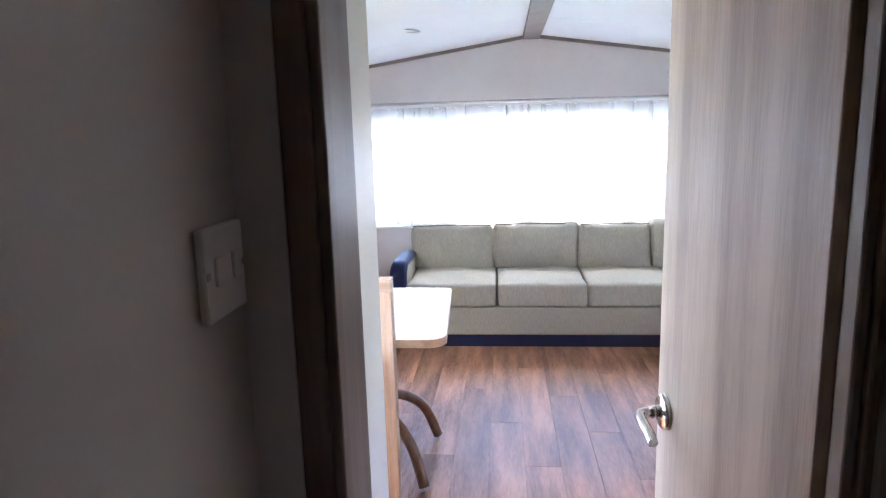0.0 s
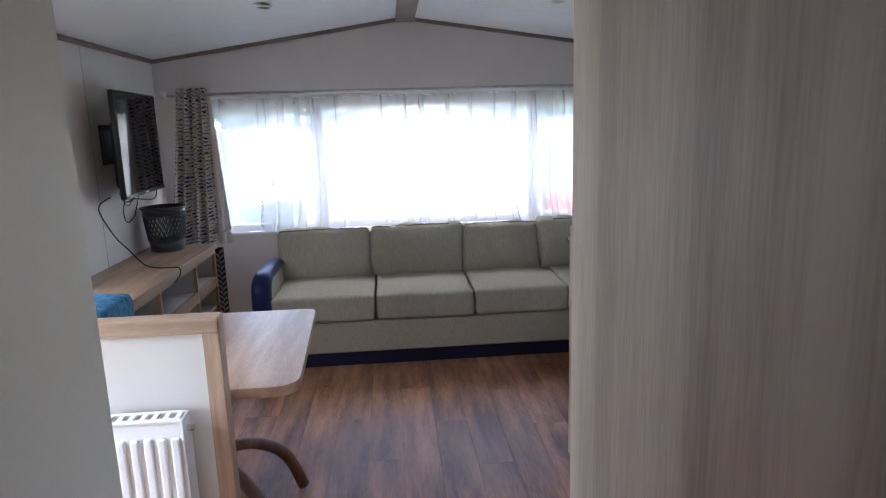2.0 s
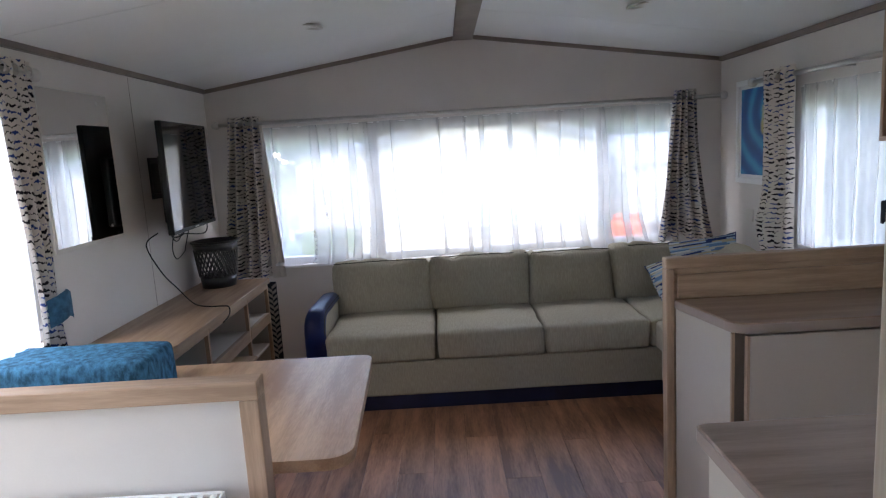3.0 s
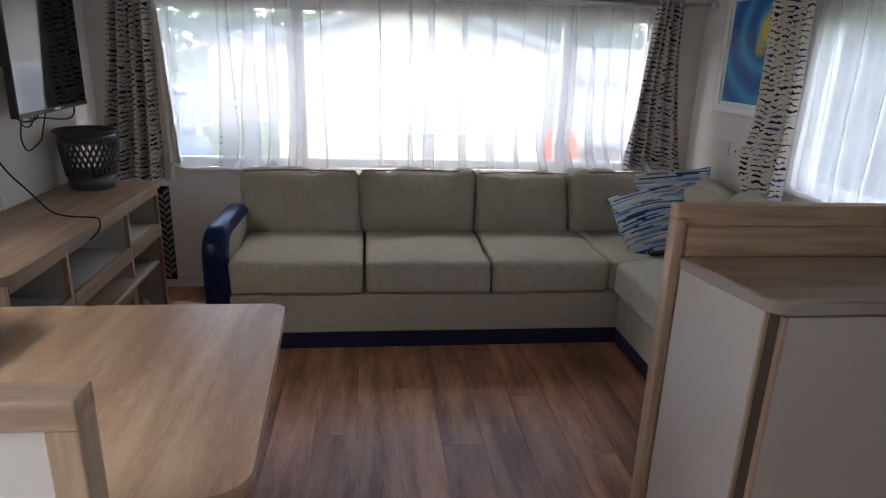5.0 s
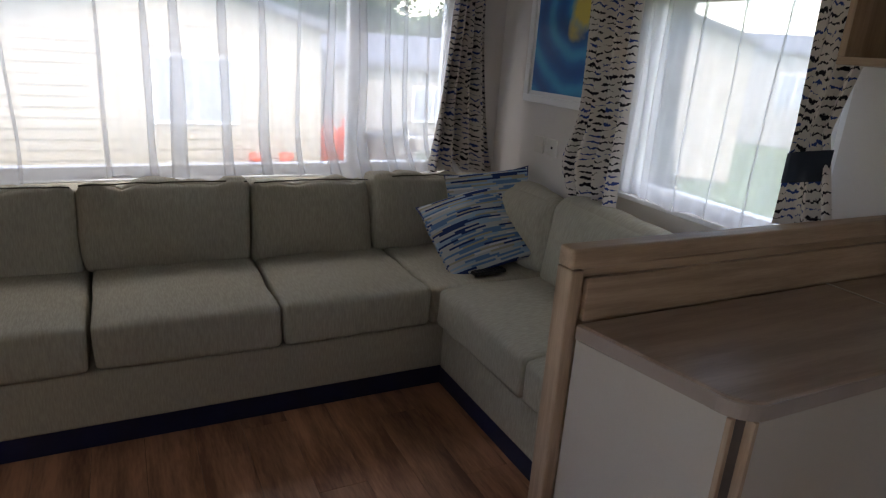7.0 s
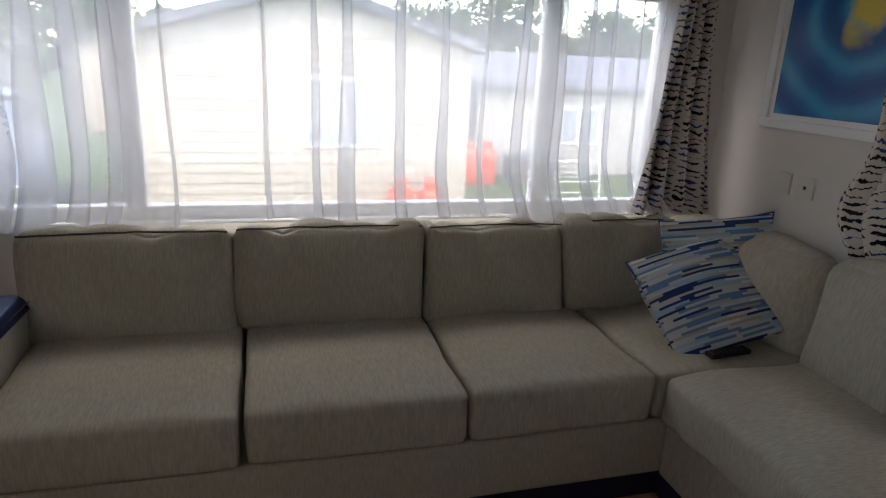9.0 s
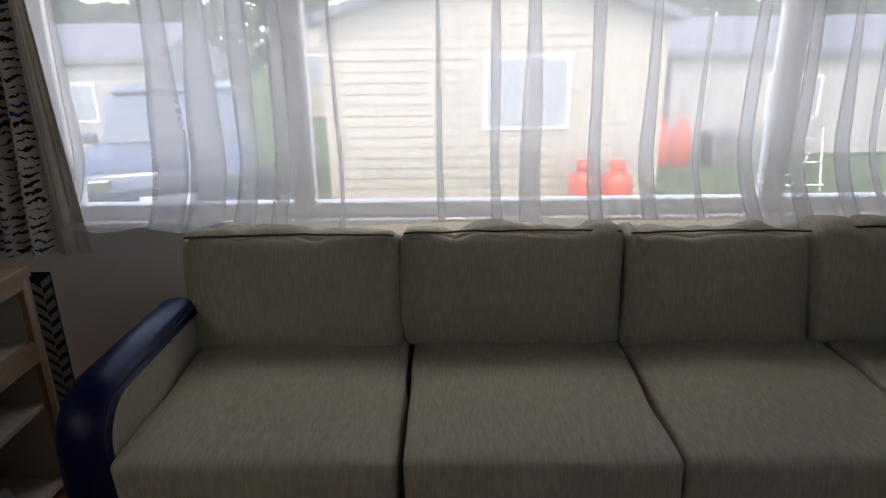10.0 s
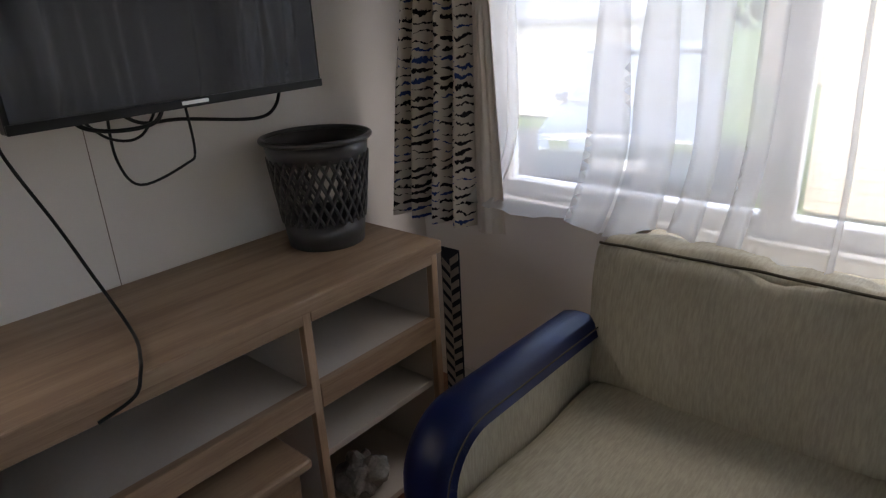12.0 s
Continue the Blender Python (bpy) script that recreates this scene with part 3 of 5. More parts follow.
# ---- interior door ----
def interior_door():
    lin = tagged(new("door_frame"), "dark brown oak door lining with architrave", "door frame", "", "structure")
    part("lining", box(HX0, HX0 + 0.028, PY0 + 0.001, 0.96, 0, 1.955), FRAME_OAK, lin)
    part("lining", box(HX1 - 0.028, HX1, PY0 + 0.001, PY1, 0, 1.955), FRAME_OAK, lin)
    part("lining", box(HX0 + 0.028, HX1 - 0.028, PY0 + 0.001, PY1, 1.927, 1.955), FRAME_OAK, lin)
    part("door_stop", box(HX0 + 0.028, HX0 + 0.040, PY0 + 0.008, PY0 + 0.034, 0, 1.927), FRAME_OAK, lin)
    part("door_stop", box(HX1 - 0.040, HX1 - 0.028, PY0 + 0.008, PY0 + 0.034, 0, 1.927), FRAME_OAK, lin)
    part("architrave", box(HX1 - 0.02, HX1 + 0.045, PY0 - 0.014, PY0, 0, 1.99), FRAME_OAK, lin)
    d = tagged(new("door_1"), "open flush door in greyed oak grain with a chrome lever", "door", "", "structure")
    part("door_leaf", box(-0.036, 0, 0, 0.458, 0.008, 1.925, 0.002), DOOR_OAK, d)
    x = -0.036
    hd = part("door_handle", lathe([(0.0, 0), (0.03, 0), (0.03, 0.006), (0.026, 0.010), (0.0, 0.011)], 0, 0, 32), CHROME, d, "chrome lever handle", True)
    hd.matrix_basis = pose(x - 0.0005, 0.415, 0.990, 0, -90, 0)
    part("lever", tube(arc([(x - 0.006, 0.415, 0.990), (x - 0.035, 0.415, 0.990), (x - 0.046, 0.407, 0.989), (x - 0.048, 0.382, 0.986), (x - 0.047, 0.355, 0.981), (x - 0.047, 0.335, 0.975)]), 0.0085, 10), CHROME, d, "chrome lever", True)
    part("rose", lathe([(0.0115, 0.012), (0.010, 0.03), (0.0, 0.03)], 0, 0, 16), CHROME, d, "", True).matrix_basis = pose(x, 0.415, 0.990, 0, -90, 0)
    part("latch_plate", box(-0.030, -0.006, 0.457, 0.460, 0.955, 1.025, 0.001), STEEL, d)
    for z in (0.2, 0.98, 1.72):
        h = part("hinge", box(-0.04, -0.036, 0.002, 0.032, z - 0.04, z + 0.04, 0.001), STEEL, d, "small steel hinge")
        part("hinge_pin", tube([(-0.041, -0.004, z - 0.042), (-0.041, -0.004, z + 0.042)], 0.005, 10), STEEL, h, "", True)
    d.matrix_basis = pose(HX1 - 0.004, PY1 + 0.004, 0, 0, 0, 5.0)


interior_door()
sw = thing("light_switch", "white plastic double light switch on the hall wall", "light switch")
part("plate", box(0.105, 0.114, 0.703, 0.779, 1.313, 1.391, 0.003), ENAMEL, sw)
for y in (0.718, 0.751):
    part("rocker", box(0.113, 0.117, y, y + 0.014, 1.342, 1.366, 0.0015), ENAMEL, sw)
for y in (0.707, 0.775):
    part("screw", box(0.1135, 0.1148, y - 0.003, y + 0.003, 1.350, 1.356, 0.001), STEEL, sw)


# ---- cloth and rails ----
def rail(p0, p1, wall_axis, depth, label):
    t = thing("curtain_rail", label, "curtain rail", "curtain rails")
    a, b = Vector(p0), Vector(p1)
    part("rod", tube([a, b], 0.0125, 12), STEEL, t, "", True)
    for p, s in ((a, -1), (b, 1)):
        d = (b - a).normalized() * s
        f = bmesh.new()
        bmesh.ops.create_uvsphere(f, u_segments=16, v_segments=10, radius=0.026, matrix=Matrix.Translation(p + d * 0.016))
        part("finial", f, STEEL, t, "round steel finial", True)
        q = p - d * 0.06
        w = q.copy()
        w[wall_axis] = depth
        part("bracket", tube([q, w], 0.006, 8), STEEL, t, "", True)
    mid = (a + b) / 2
    w = mid.copy()
    w[wall_axis] = depth
    part("bracket", tube([mid, w], 0.005, 8), STEEL, t, "", True)
    return t


rail((-1.02, 5.12, 1.69), (2.185, 5.12, 1.685), 1, YB, "brushed steel curtain rail with ball ends over the wide window")
rail((2.14, 3.28, 1.715), (2.14, 4.60, 1.715), 0, XR, "brushed steel curtain rail over the side window")
rail((-1.05, 2.28, 1.805), (-1.05, 3.34, 1.805), 0, XL, "brushed steel curtain rail over the table window")


def curtain(name, label, left, right, top, bottom, place, folds, amp, seed, cloth=0.9):
    t = thing(name, label, "curtain", "patterned curtains")
    bm = drape(left, right, top, bottom, place, folds, amp, seed, nu=140, nv=36, cloth=cloth)
    part("cloth", bm, CURTAIN, t, "", True)
    for i in range(int(folds * 2)):
        s = left(0) + (right(0) - left(0)) * (i + 0.5) / (folds * 2)
        c = Vector(place(s, 0, top - 0.035))
        ax = Vector(place(s + 0.01, 0, 0)) - Vector(place(s, 0, 0))
        ax.normalize()
        u = ax.cross(Vector((0, 0, 1)))
        ring = [c + 0.018 * (u * math.cos(k * math.tau / 16) + Vector((0, 0, 1)) * math.sin(k * math.tau / 16)) for k in range(16)]
        part("eyelet", tube(ring, 0.0035, 6, True), STEEL, t, "", True)
    return t


def back(s, off, z):
    return (s, 5.125 - off, z)


def east(s, off, z):
    return (2.14 - off, s, z)


def west(s, off, z):
    return (-1.05 + off, s, z)


lerp = lambda a, b, v: a + (b - a) * v
c = curtain("curtain", "cream curtain with navy and black dashes beside the television", lambda v: lerp(-0.955, -1.085, v), lambda v: lerp(-0.755, -0.765, v), 1.735, 0.69, back, 4, 0.042, 1.0)
part("lining", drape(lambda v: lerp(-0.757, -0.768, v), lambda v: lerp(-0.742, -0.678, v), 1.73, 0.686, lambda s, off, z: (s, 5.118 - off, z), 0.8, 0.012, 9.0, 24, 30), LINING, c, "plain cream turned-back lining", True)
curtain("curtain", "cream curtain with navy and black dashes in the sofa corner", lambda v: lerp(1.885, 1.80 - 0.02 * v, v), lambda v: lerp(2.03, 2.14, v ** 2), 1.735, 0.775, back, 4, 0.042, 2.0)
curtain("curtain", "cream curtain with navy dashes resting on the sofa back", lambda v: lerp(4.18, 4.17, v), lambda v: lerp(4.48, 4.40, v) + 0.10 * math.exp(-((v - 0.86) / 0.14) ** 2), 1.76, 0.80, east, 3.5, 0.042, 3.0)


def tied(s0, s1, knot):
    """The side of a curtain that is gathered by its tie-back."""
    return lambda v: lerp(s0, s1, 1 - abs(v - knot) / (knot if v < knot else 1.6 * (1 - knot)))


c = curtain("curtain", "cream dashed curtain gathered by a dark tie-back", tied(3.27, 3.40, 0.66), tied(3.52, 3.50, 0.66), 1.76, 0.93, east, 3, 0.022, 4.0, 0.7)
bm = drape(lambda v: 3.375, lambda v: 3.505, 1.155, 1.07, lambda s, off, z: (2.135 - off - 0.055 * math.sin((s - 3.375) / 0.13 * math.pi), s, z + 0.25 * (3.44 - s)), 1, 0.004, 8.0, 30, 8)
part("tieback", bm, SLATE, c, "dark cloth tie-back", True)
c = curtain("curtain", "cream dashed curtain gathered by a denim blue tie-back", tied(3.13, 3.19, 0.76), tied(3.34, 3.29, 0.76), 1.85, 0.70, west, 3, 0.022, 5.0, 0.7)
bm = drape(lambda v: 3.165, lambda v: 3.31, 1.04, 0.94, lambda s, off, z: (-1.01 + off + 0.028 * math.sin((s - 3.165) / 0.145 * math.pi), s, z - 0.35 * abs(s - 3.24)), 1, 0.004, 6.0, 30, 8)
part("tieback", bm, DENIM, c, "denim blue cloth tie-back", True)


def net(label, left, right, top, bottom, place, folds, seed):
    """Voile that falls flat between pleats; in each pleat (place, width) the cloth doubles back over itself."""
    bm = bmesh.new()
    lay = bm.loops.layers.uv.new("UVMap")
    nv, grid = 34, []
    for j in range(nv + 1):
        v = j / nv
        line = []

        def run(a, b, oa, ob, k):
            for i in range(k):
                t = i / k
                line.append((a + (b - a) * t, oa + (ob - oa) * t))
        s = left
        for q, (at, w) in enumerate(folds):
            c = at + 0.035 * noise.noise(Vector((q * 3.7 + seed, v * 1.1, seed))) * (0.3 + v)
            ww = w * (0.45 + 0.55 * v ** 0.7) * (1 + 0.35 * noise.noise(Vector((q * 2.1, v * 2.0, seed + 4))))
            a, b = c - ww / 2, c + ww / 2
            run(s, b, 0.0, 0.012, 10)
            run(b, a, 0.012, 0.026, 4)
            s = a
            run(a, b, 0.026, 0.008, 4)
            s = b
        run(s, right, 0.0, 0.0, 10)
        line.append((right, 0.0))
        row = []
        for i, (x, o) in enumerate(line):
            o += 0.012 * noise.noise(Vector((x * 9 + seed, v * 1.3, 1.0))) + 0.004 * math.sin(x * 95 + 3 * noise.noise(Vector((x * 4, v, seed)))) * (0.35 + v)
            o += 0.006 * math.exp(-((v - 0.02) / 0.03) ** 2) * math.sin(x * 260)
            z = top + (bottom - top) * v + 0.03 * v ** 8 * noise.noise(Vector((x * 6 + seed, 0.3, 7.0)))
            row.append((bm.verts.new(place(x, o, z)), i * 0.03, v))
        grid.append(row)
    for r0, r1 in zip(grid, grid[1:]):
        for i in range(len(r0) - 1):
            q = (r0[i], r1[i], r1[i + 1], r0[i + 1])
            f = bm.faces.new([c[0] for c in q])
            for lp, c in zip(f.loops, q):
                lp[lay].uv = (c[1], c[2])
    t = thing("net_curtain", label, "net curtain", "net curtains")
    part("voile", bm, NET, t, "", True)
    part("header_wire", tube([place(left, 0, top - 0.005), place(right, 0, top - 0.005)], 0.003, 6), WHITE, t, "", True)
    return t


WIDE = [(-0.72, 0.03), (-0.44, 0.10), (-0.31, 0.10), (-0.20, 0.07), (-0.10, 0.05), (0.07, 0.012), (0.38, 0.02), (0.55, 0.035), (0.66, 0.07), (0.85, 0.05), (1.01, 0.05), (1.18, 0.03), (1.32, 0.06), (1.46, 0.07), (1.59, 0.05), (1.68, 0.04), (1.80, 0.03), (1.90, 0.03)]
net("sheer white net curtain gathered across the wide window", -0.86, 1.98, 1.665, 0.768, lambda s, off, z: (s, 5.265 - off - 0.02 * (1.7 - z) - 0.125 * max(0.0, (1.0 - z) / 0.23) ** 2, z), WIDE, 11.0)
net("sheer white net curtain over the side window", 3.43, 4.26, 1.66, 0.86, lambda s, off, z: (2.215 - off, s, z), [(3.50, 0.05), (3.64, 0.02), (3.80, 0.02), (3.95, 0.015), (4.10, 0.06), (4.19, 0.06)], 12.0)
net("sheer white net curtain over the table window", 2.43, 3.24, 1.76, 0.77, lambda s, off, z: (-1.10 + off, s, z), [(2.55, 0.05), (2.75, 0.03), (2.95, 0.03), (3.05, 0.04), (3.16, 0.05)], 13.0)


# ---- the corner sofa ----
def corner_sofa():
    t = thing("corner_sofa", "sage grey woven corner sofa with navy leatherette arm and plinth", "sofa")
    part("base", box(-0.33, 2.255, 4.442, 5.29, 0.085, 0.284, 0.012, 3), SOFA, t)
    part("base", box(1.562, 2.255, 3.30, 4.437, 0.085, 0.284, 0.012, 3), SOFA_SIDE, t)
    part("plinth", box(-0.33, 2.25, 4.453, 5.28, 0, 0.088, 0.003), NAVY_SHADED, t, "navy plinth")
    part("plinth", box(1.573, 2.25, 3.30, 4.452, 0, 0.088, 0.003), NAVY_SHADED, t, "navy plinth")
    part("back_frame", box(-0.33, 2.26, 5.13, 5.29, 0.284, 0.73, 0.02, 3), SOFA, t)
    part("back_frame", box(2.12, 2.26, 3.30, 5.12, 0.284, 0.66, 0.02, 3), SOFA_SIDE, t)
    seats = [(-0.318, 0.296), (0.306, 0.908), (0.917, 1.499)]
    for i, (a, b) in enumerate(seats):
        part("seat_cushion", soft_box(((a + b) / 2, 4.80, 0.367), ((b - a) / 2, 0.375, 0.081), 0.022, (0.0, 0.006, 0.014), cuts=17, seed=i * 3.1, wrinkle=0.005), SOFA, t, "", True)
    part("seat_cushion", soft_box((1.83, 4.80, 0.367), (0.322, 0.37, 0.081), 0.022, (0.0, 0.0, 0.012), cuts=17, seed=11, wrinkle=0.005), SOFA, t, "", True)
    for i, (a, b) in enumerate(((3.803, 4.421), (3.31, 3.794))):
        part("seat_cushion", soft_box((1.86, (a + b) / 2, 0.372), (0.342, (b - a) / 2, 0.08), 0.026, (0.004, 0.0, 0.015), cuts=17, seed=20 + i, wrinkle=0.006), SOFA_SIDE, t, "", True)
    backs = [(-0.355, 0.267, 0.752), (0.271, 0.911, 0.757), (0.915, 1.443, 0.750), (1.447, 1.92, 0.757)]
    for i, (a, b, z) in enumerate(backs):
        w, h = (b - a) / 2, (z - 0.425) / 2
        hh, tilt = h + 0.012, pose((a + b) / 2, 5.06, 0.425 + h, -10)
        cu = part("back_cushion", soft_box(((a + b) / 2, 5.06, 0.425 + h), (w, 0.075, hh), 0.032, (0.003, 0.05, 0.014), (-10, 0, 0), 31, 0.015, seed=30 + i * 2.7, gather=0.035), SOFA, t, "", True)
        line = []
        for k in range(41):
            e = 2 * k / 40 - 1
            line.append(tilt @ Vector((e * (w - 0.012), -0.069 - 0.004 * (1 - e * e), hh - 0.008 + 0.006 * (1 - e * e) + 0.004 * noise.noise(Vector((e * 4, i, 3))))))
        part("piping", tube(line, 0.0032, 6), PIPING, cu, "dark piped seam", True)
    for i, (a, b) in enumerate(((4.45, 4.93), (3.82, 4.445), (3.31, 3.815))):
        part("back_cushion", soft_box((2.09, (a + b) / 2, 0.60), (0.085, (b - a) / 2, 0.185 + (0.0, 0.02, 0.01)[i]), 0.07, (0.05, 0.01, 0.012), (0, 6, (4, -3, 2)[i]), 21, 0.009, seed=50 + i * 4), SOFA_SIDE, t, "", True)
    # the arm: woven sides, navy strip over top and front
    prof = [(5.0, 0.09), (5.0, 0.57)]
    prof += [(4.56 - 0.11 * math.sin(k * math.pi / 20), 0.46 + 0.115 * math.cos(k * math.pi / 20)) for k in range(11)]
    prof += [(4.445, 0.09)]
    bm = bmesh.new()
    prism(bm, prof, "x", -0.425, -0.325)
    part("arm", bm, SOFA_SIDE, t, "woven arm side")
    line = [(5.005, 0.573), (4.8, 0.578)] + [(4.555 - 0.118 * math.sin(k * math.pi / 20), 0.46 + 0.122 * math.cos(k * math.pi / 20)) for k in range(11)] + [(4.436, 0.25), (4.436, 0.0)]
    bm = bmesh.new()
    rows = []
    for j, (y, z) in enumerate(line):
        a, b = line[max(j - 1, 0)], line[min(j + 1, len(line) - 1)]
        d = Vector((0, b[0] - a[0], b[1] - a[1])).normalized()
        nn = Vector((0, d.z, -d.y))
        row = []
        for k in range(9):
            u = k / 8
            sag = 0.016 * (1 - (2 * u - 1) ** 2) - (0.02 if k in (0, 8) else 0)
            row.append(bm.verts.new(Vector((-0.437 + 0.122 * u, y, z)) + nn * sag))
        rows.append(row)
    for r0, r1 in zip(rows, rows[1:]):
        for k in range(8):
            bm.faces.new((r0[k], r0[k + 1], r1[k + 1], r1[k]))
    bmesh.ops.solidify(bm, geom=bm.faces[:], thickness=0.006)
    strip = part("arm_strip", bm, NAVY, t, "glossy navy leatherette strip", True)
    part("stitching", tube([(-0.319, y, z + 0.001) for y, z in line[:13]], 0.0018, 5), PIPING, strip, "", True)
    return t


corner_sofa()


def scatter_cushion(label, left, top, right, low, seed):
    """A square cushion spanned by four corners."""
    L, A, R, B = Vector(left), Vector(top), Vector(right), Vector(low)
    u, v = ((A - L) + (R - B)).normalized(), ((L - B) + (A - R)).normalized()
    n = u.cross(v).normalized()
    v = n.cross(u)
    half = ((A - L).length + (L - B).length) / 4 + 0.01
    t = thing("scatter_cushion", label, "cushion", "scatter cushions")
    bm = soft_box((0, 0, 0), (half, half, 0.016), 0.015, (-0.022, -0.022, 0.055), (0, 0, 0), 17, 0.008, seed, uv=(0, 1))
    part("cover", bm, PILLOW, t, "", True)
    ring = []
    for k in range(4):
        for q in range(8):
            e = 2 * q / 8 - 1
            p = Vector((half * e, half - 0.022 * (1 - e * e), 0))
            ring.append(Matrix.Rotation(radians(-90 * k), 3, "Z") @ p)
    part("piping", tube(ring, 0.005, 6, True), NAVY, t, "dark navy piping", True)
    m = Matrix((u, v, n)).transposed().to_4x4()
    t.matrix_basis = Matrix.Translation((L + A + R + B) / 4) @ m
    return t


scatter_cushion("striped blue and sand cushion leaning in the sofa corner", (1.77, 4.93, 0.765), (2.12, 4.75, 0.85), (2.15, 4.66, 0.50), (1.80, 4.83, 0.445), 71)
scatter_cushion("striped blue and sand cushion propped on the sofa seat", (1.585, 4.83, 0.625), (1.945, 4.76, 0.765), (2.03, 4.55, 0.515), (1.675, 4.52, 0.47), 77)
rc = thing("remote_control", "slim black television remote lying on the sofa", "remote control")
part("case", box(-0.08, 0.08, -0.02, 0.02, 0, 0.016, 0.005, 3), BLACK, rc)
for i in range(8):
    for j in (-1, 0, 1):
        part("button", box(-0.065 + i * 0.017, -0.055 + i * 0.017, j * 0.011 - 0.003, j * 0.011 + 0.003, 0.0155, 0.0185, 0.001), SLATE, rc)
rc.matrix_basis = pose(1.79, 4.485, 0.463, 0, 0, 6)


# ---- the long shelf unit, television and what stands there ----
def shelf_unit():
    t = thing("shelf_unit", "low open oak shelf unit along the wall", "shelf unit")
    F, Y0, Y1 = -0.752, 3.49, 4.925
    bm = bmesh.new()
    pts = [(XL + 0.003, Y1), (XL + 0.003, Y0 - 0.01)]
    pts += [(F - 0.05 + 0.065 * math.cos(a), Y0 + 0.05 + 0.065 * math.sin(a)) for a in (radians(-90 + 10 * k) for k in range(10))]
    pts += [(F + 0.015, Y1)]
    prism(bm, pts, "z", 0.692, 0.724)
    bmesh.ops.bevel(bm, geom=[e for e in bm.edges if abs(e.verts[0].co.z - e.verts[1].co.z) < 1e-4 and e.verts[0].co.z > 0.7], offset=0.004, segments=2, profile=0.5, affect="EDGES")
    part("top", bm, SHELF_OAK, t)
    ends = [(Y0, Y0 + 0.022), (3.888, 3.908), (4.488, 4.51), (Y1 - 0.024, Y1 - 0.002)]
    for y0, y1 in ends:
        up = part("upright", box(XL + 0.003, F - 0.02, y0, y1, 0, 0.692, 0), OAK_Z if y0 == Y0 else SHELF_IN, t)
        part("edge_strip", box(F - 0.02, F, y0, y1, 0, 0.692, 0.002), OAK_Z, up, "oak front edge")
    for (_, a), (b, _) in zip(ends, ends[1:]):
        part("rail", box(F - 0.018, F + 0.001, a, b, 0.660, 0.692, 0.002), SHELF_OAK, t)
        part("shelf", box(XL + 0.003, F - 0.02, a, b, 0.483, 0.503, 0.002), SHELF_IN, t, "pale shelf board")
        part("rail", box(F - 0.02, F + 0.002, a, b, 0.443, 0.505, 0.002), SHELF_OAK, t)
    part("shelf", box(XL + 0.003, F - 0.02, 4.51, 4.90, 0.290, 0.308, 0.002), SHELF_IN, t, "pale shelf board")
    part("shelf", box(XL + 0.003, F - 0.01, 4.51, 4.90, 0.03, 0.05, 0.002), SHELF_IN, t)
    part("back_board", box(XL + 0.003, XL + 0.009, Y0 + 0.022, Y1 - 0.024, 0.04, 0.692, 0), SHELF_IN, t)
    return t


shelf_unit()
st = thing("step_stool", "small oak stool pushed under the shelf", "stool")
part("seat", box(-1.10, -0.70, 4.02, 4.43, 0.352, 0.380, 0.012, 3), SHELF_OAK, st)
part("apron", box(-0.735, -0.715, 4.05, 4.40, 0.309, 0.352, 0.003), SHELF_OAK, st)
for x in (-1.06, -0.735):
    for y in (4.05, 4.385):
        part("leg", box(x - 0.016, x + 0.016, y - 0.016, y + 0.016, 0, 0.352, 0.004), OAK_Z, st)
bag = thing("plastic_bag", "crumpled clear plastic bag on the bottom shelf", "bag")
bm = bmesh.new()
bmesh.ops.create_icosphere(bm, subdivisions=4, radius=0.075, matrix=Matrix.Translation((-0.83, 4.66, 0.115)))
for v in bm.verts:
    d = v.co - Vector((-0.83, 4.66, 0.115))
    v.co = Vector((-0.83, 4.66, 0.115)) + d * (1 + 0.55 * noise.noise(d * 28)) * 0.82
part("film", bm, CLEARBAG, bag)


def television():
    t = thing("television", "black flat television on a wall bracket", "television")
    part("case", box(-0.028, 0.0, -0.348, 0.348, -0.28, 0.28, 0.004), BLACK, t)
    part("back_box", box(-0.075, -0.028, -0.25, 0.25, -0.23, 0.12, 0.015, 3), BLACK, t)
    part("screen", box(0.0, 0.0015, -0.340, 0.340, -0.262, 0.272, 0), SCREEN, t, "glossy dark screen")
    part("bezel", box(0.0, 0.004, -0.348, 0.348, -0.28, -0.2625, 0.001), BLACK, t)
    part("badge", box(0.004, 0.0052, -0.03, 0.03, -0.274, -0.267, 0), STEEL, t)
    part("bracket_arm", box(-0.185, -0.075, -0.05, 0.05, -0.08, 0.08, 0.004), BLACK, t)
    part("bracket_plate", box(-0.199, -0.185, -0.05, 0.09, -0.11, 0.11, 0.002), BLACK, t)
    t.matrix_basis = pose(-0.966, 4.452, 1.395, 0, 0, 3.6)


television()


def cable(label, pts, r=0.0035):
    t = thing("cable", label, "cable", "television cables")
    part("lead", tube(arc(pts, 7), r, 7), BLACK, t, "", True)


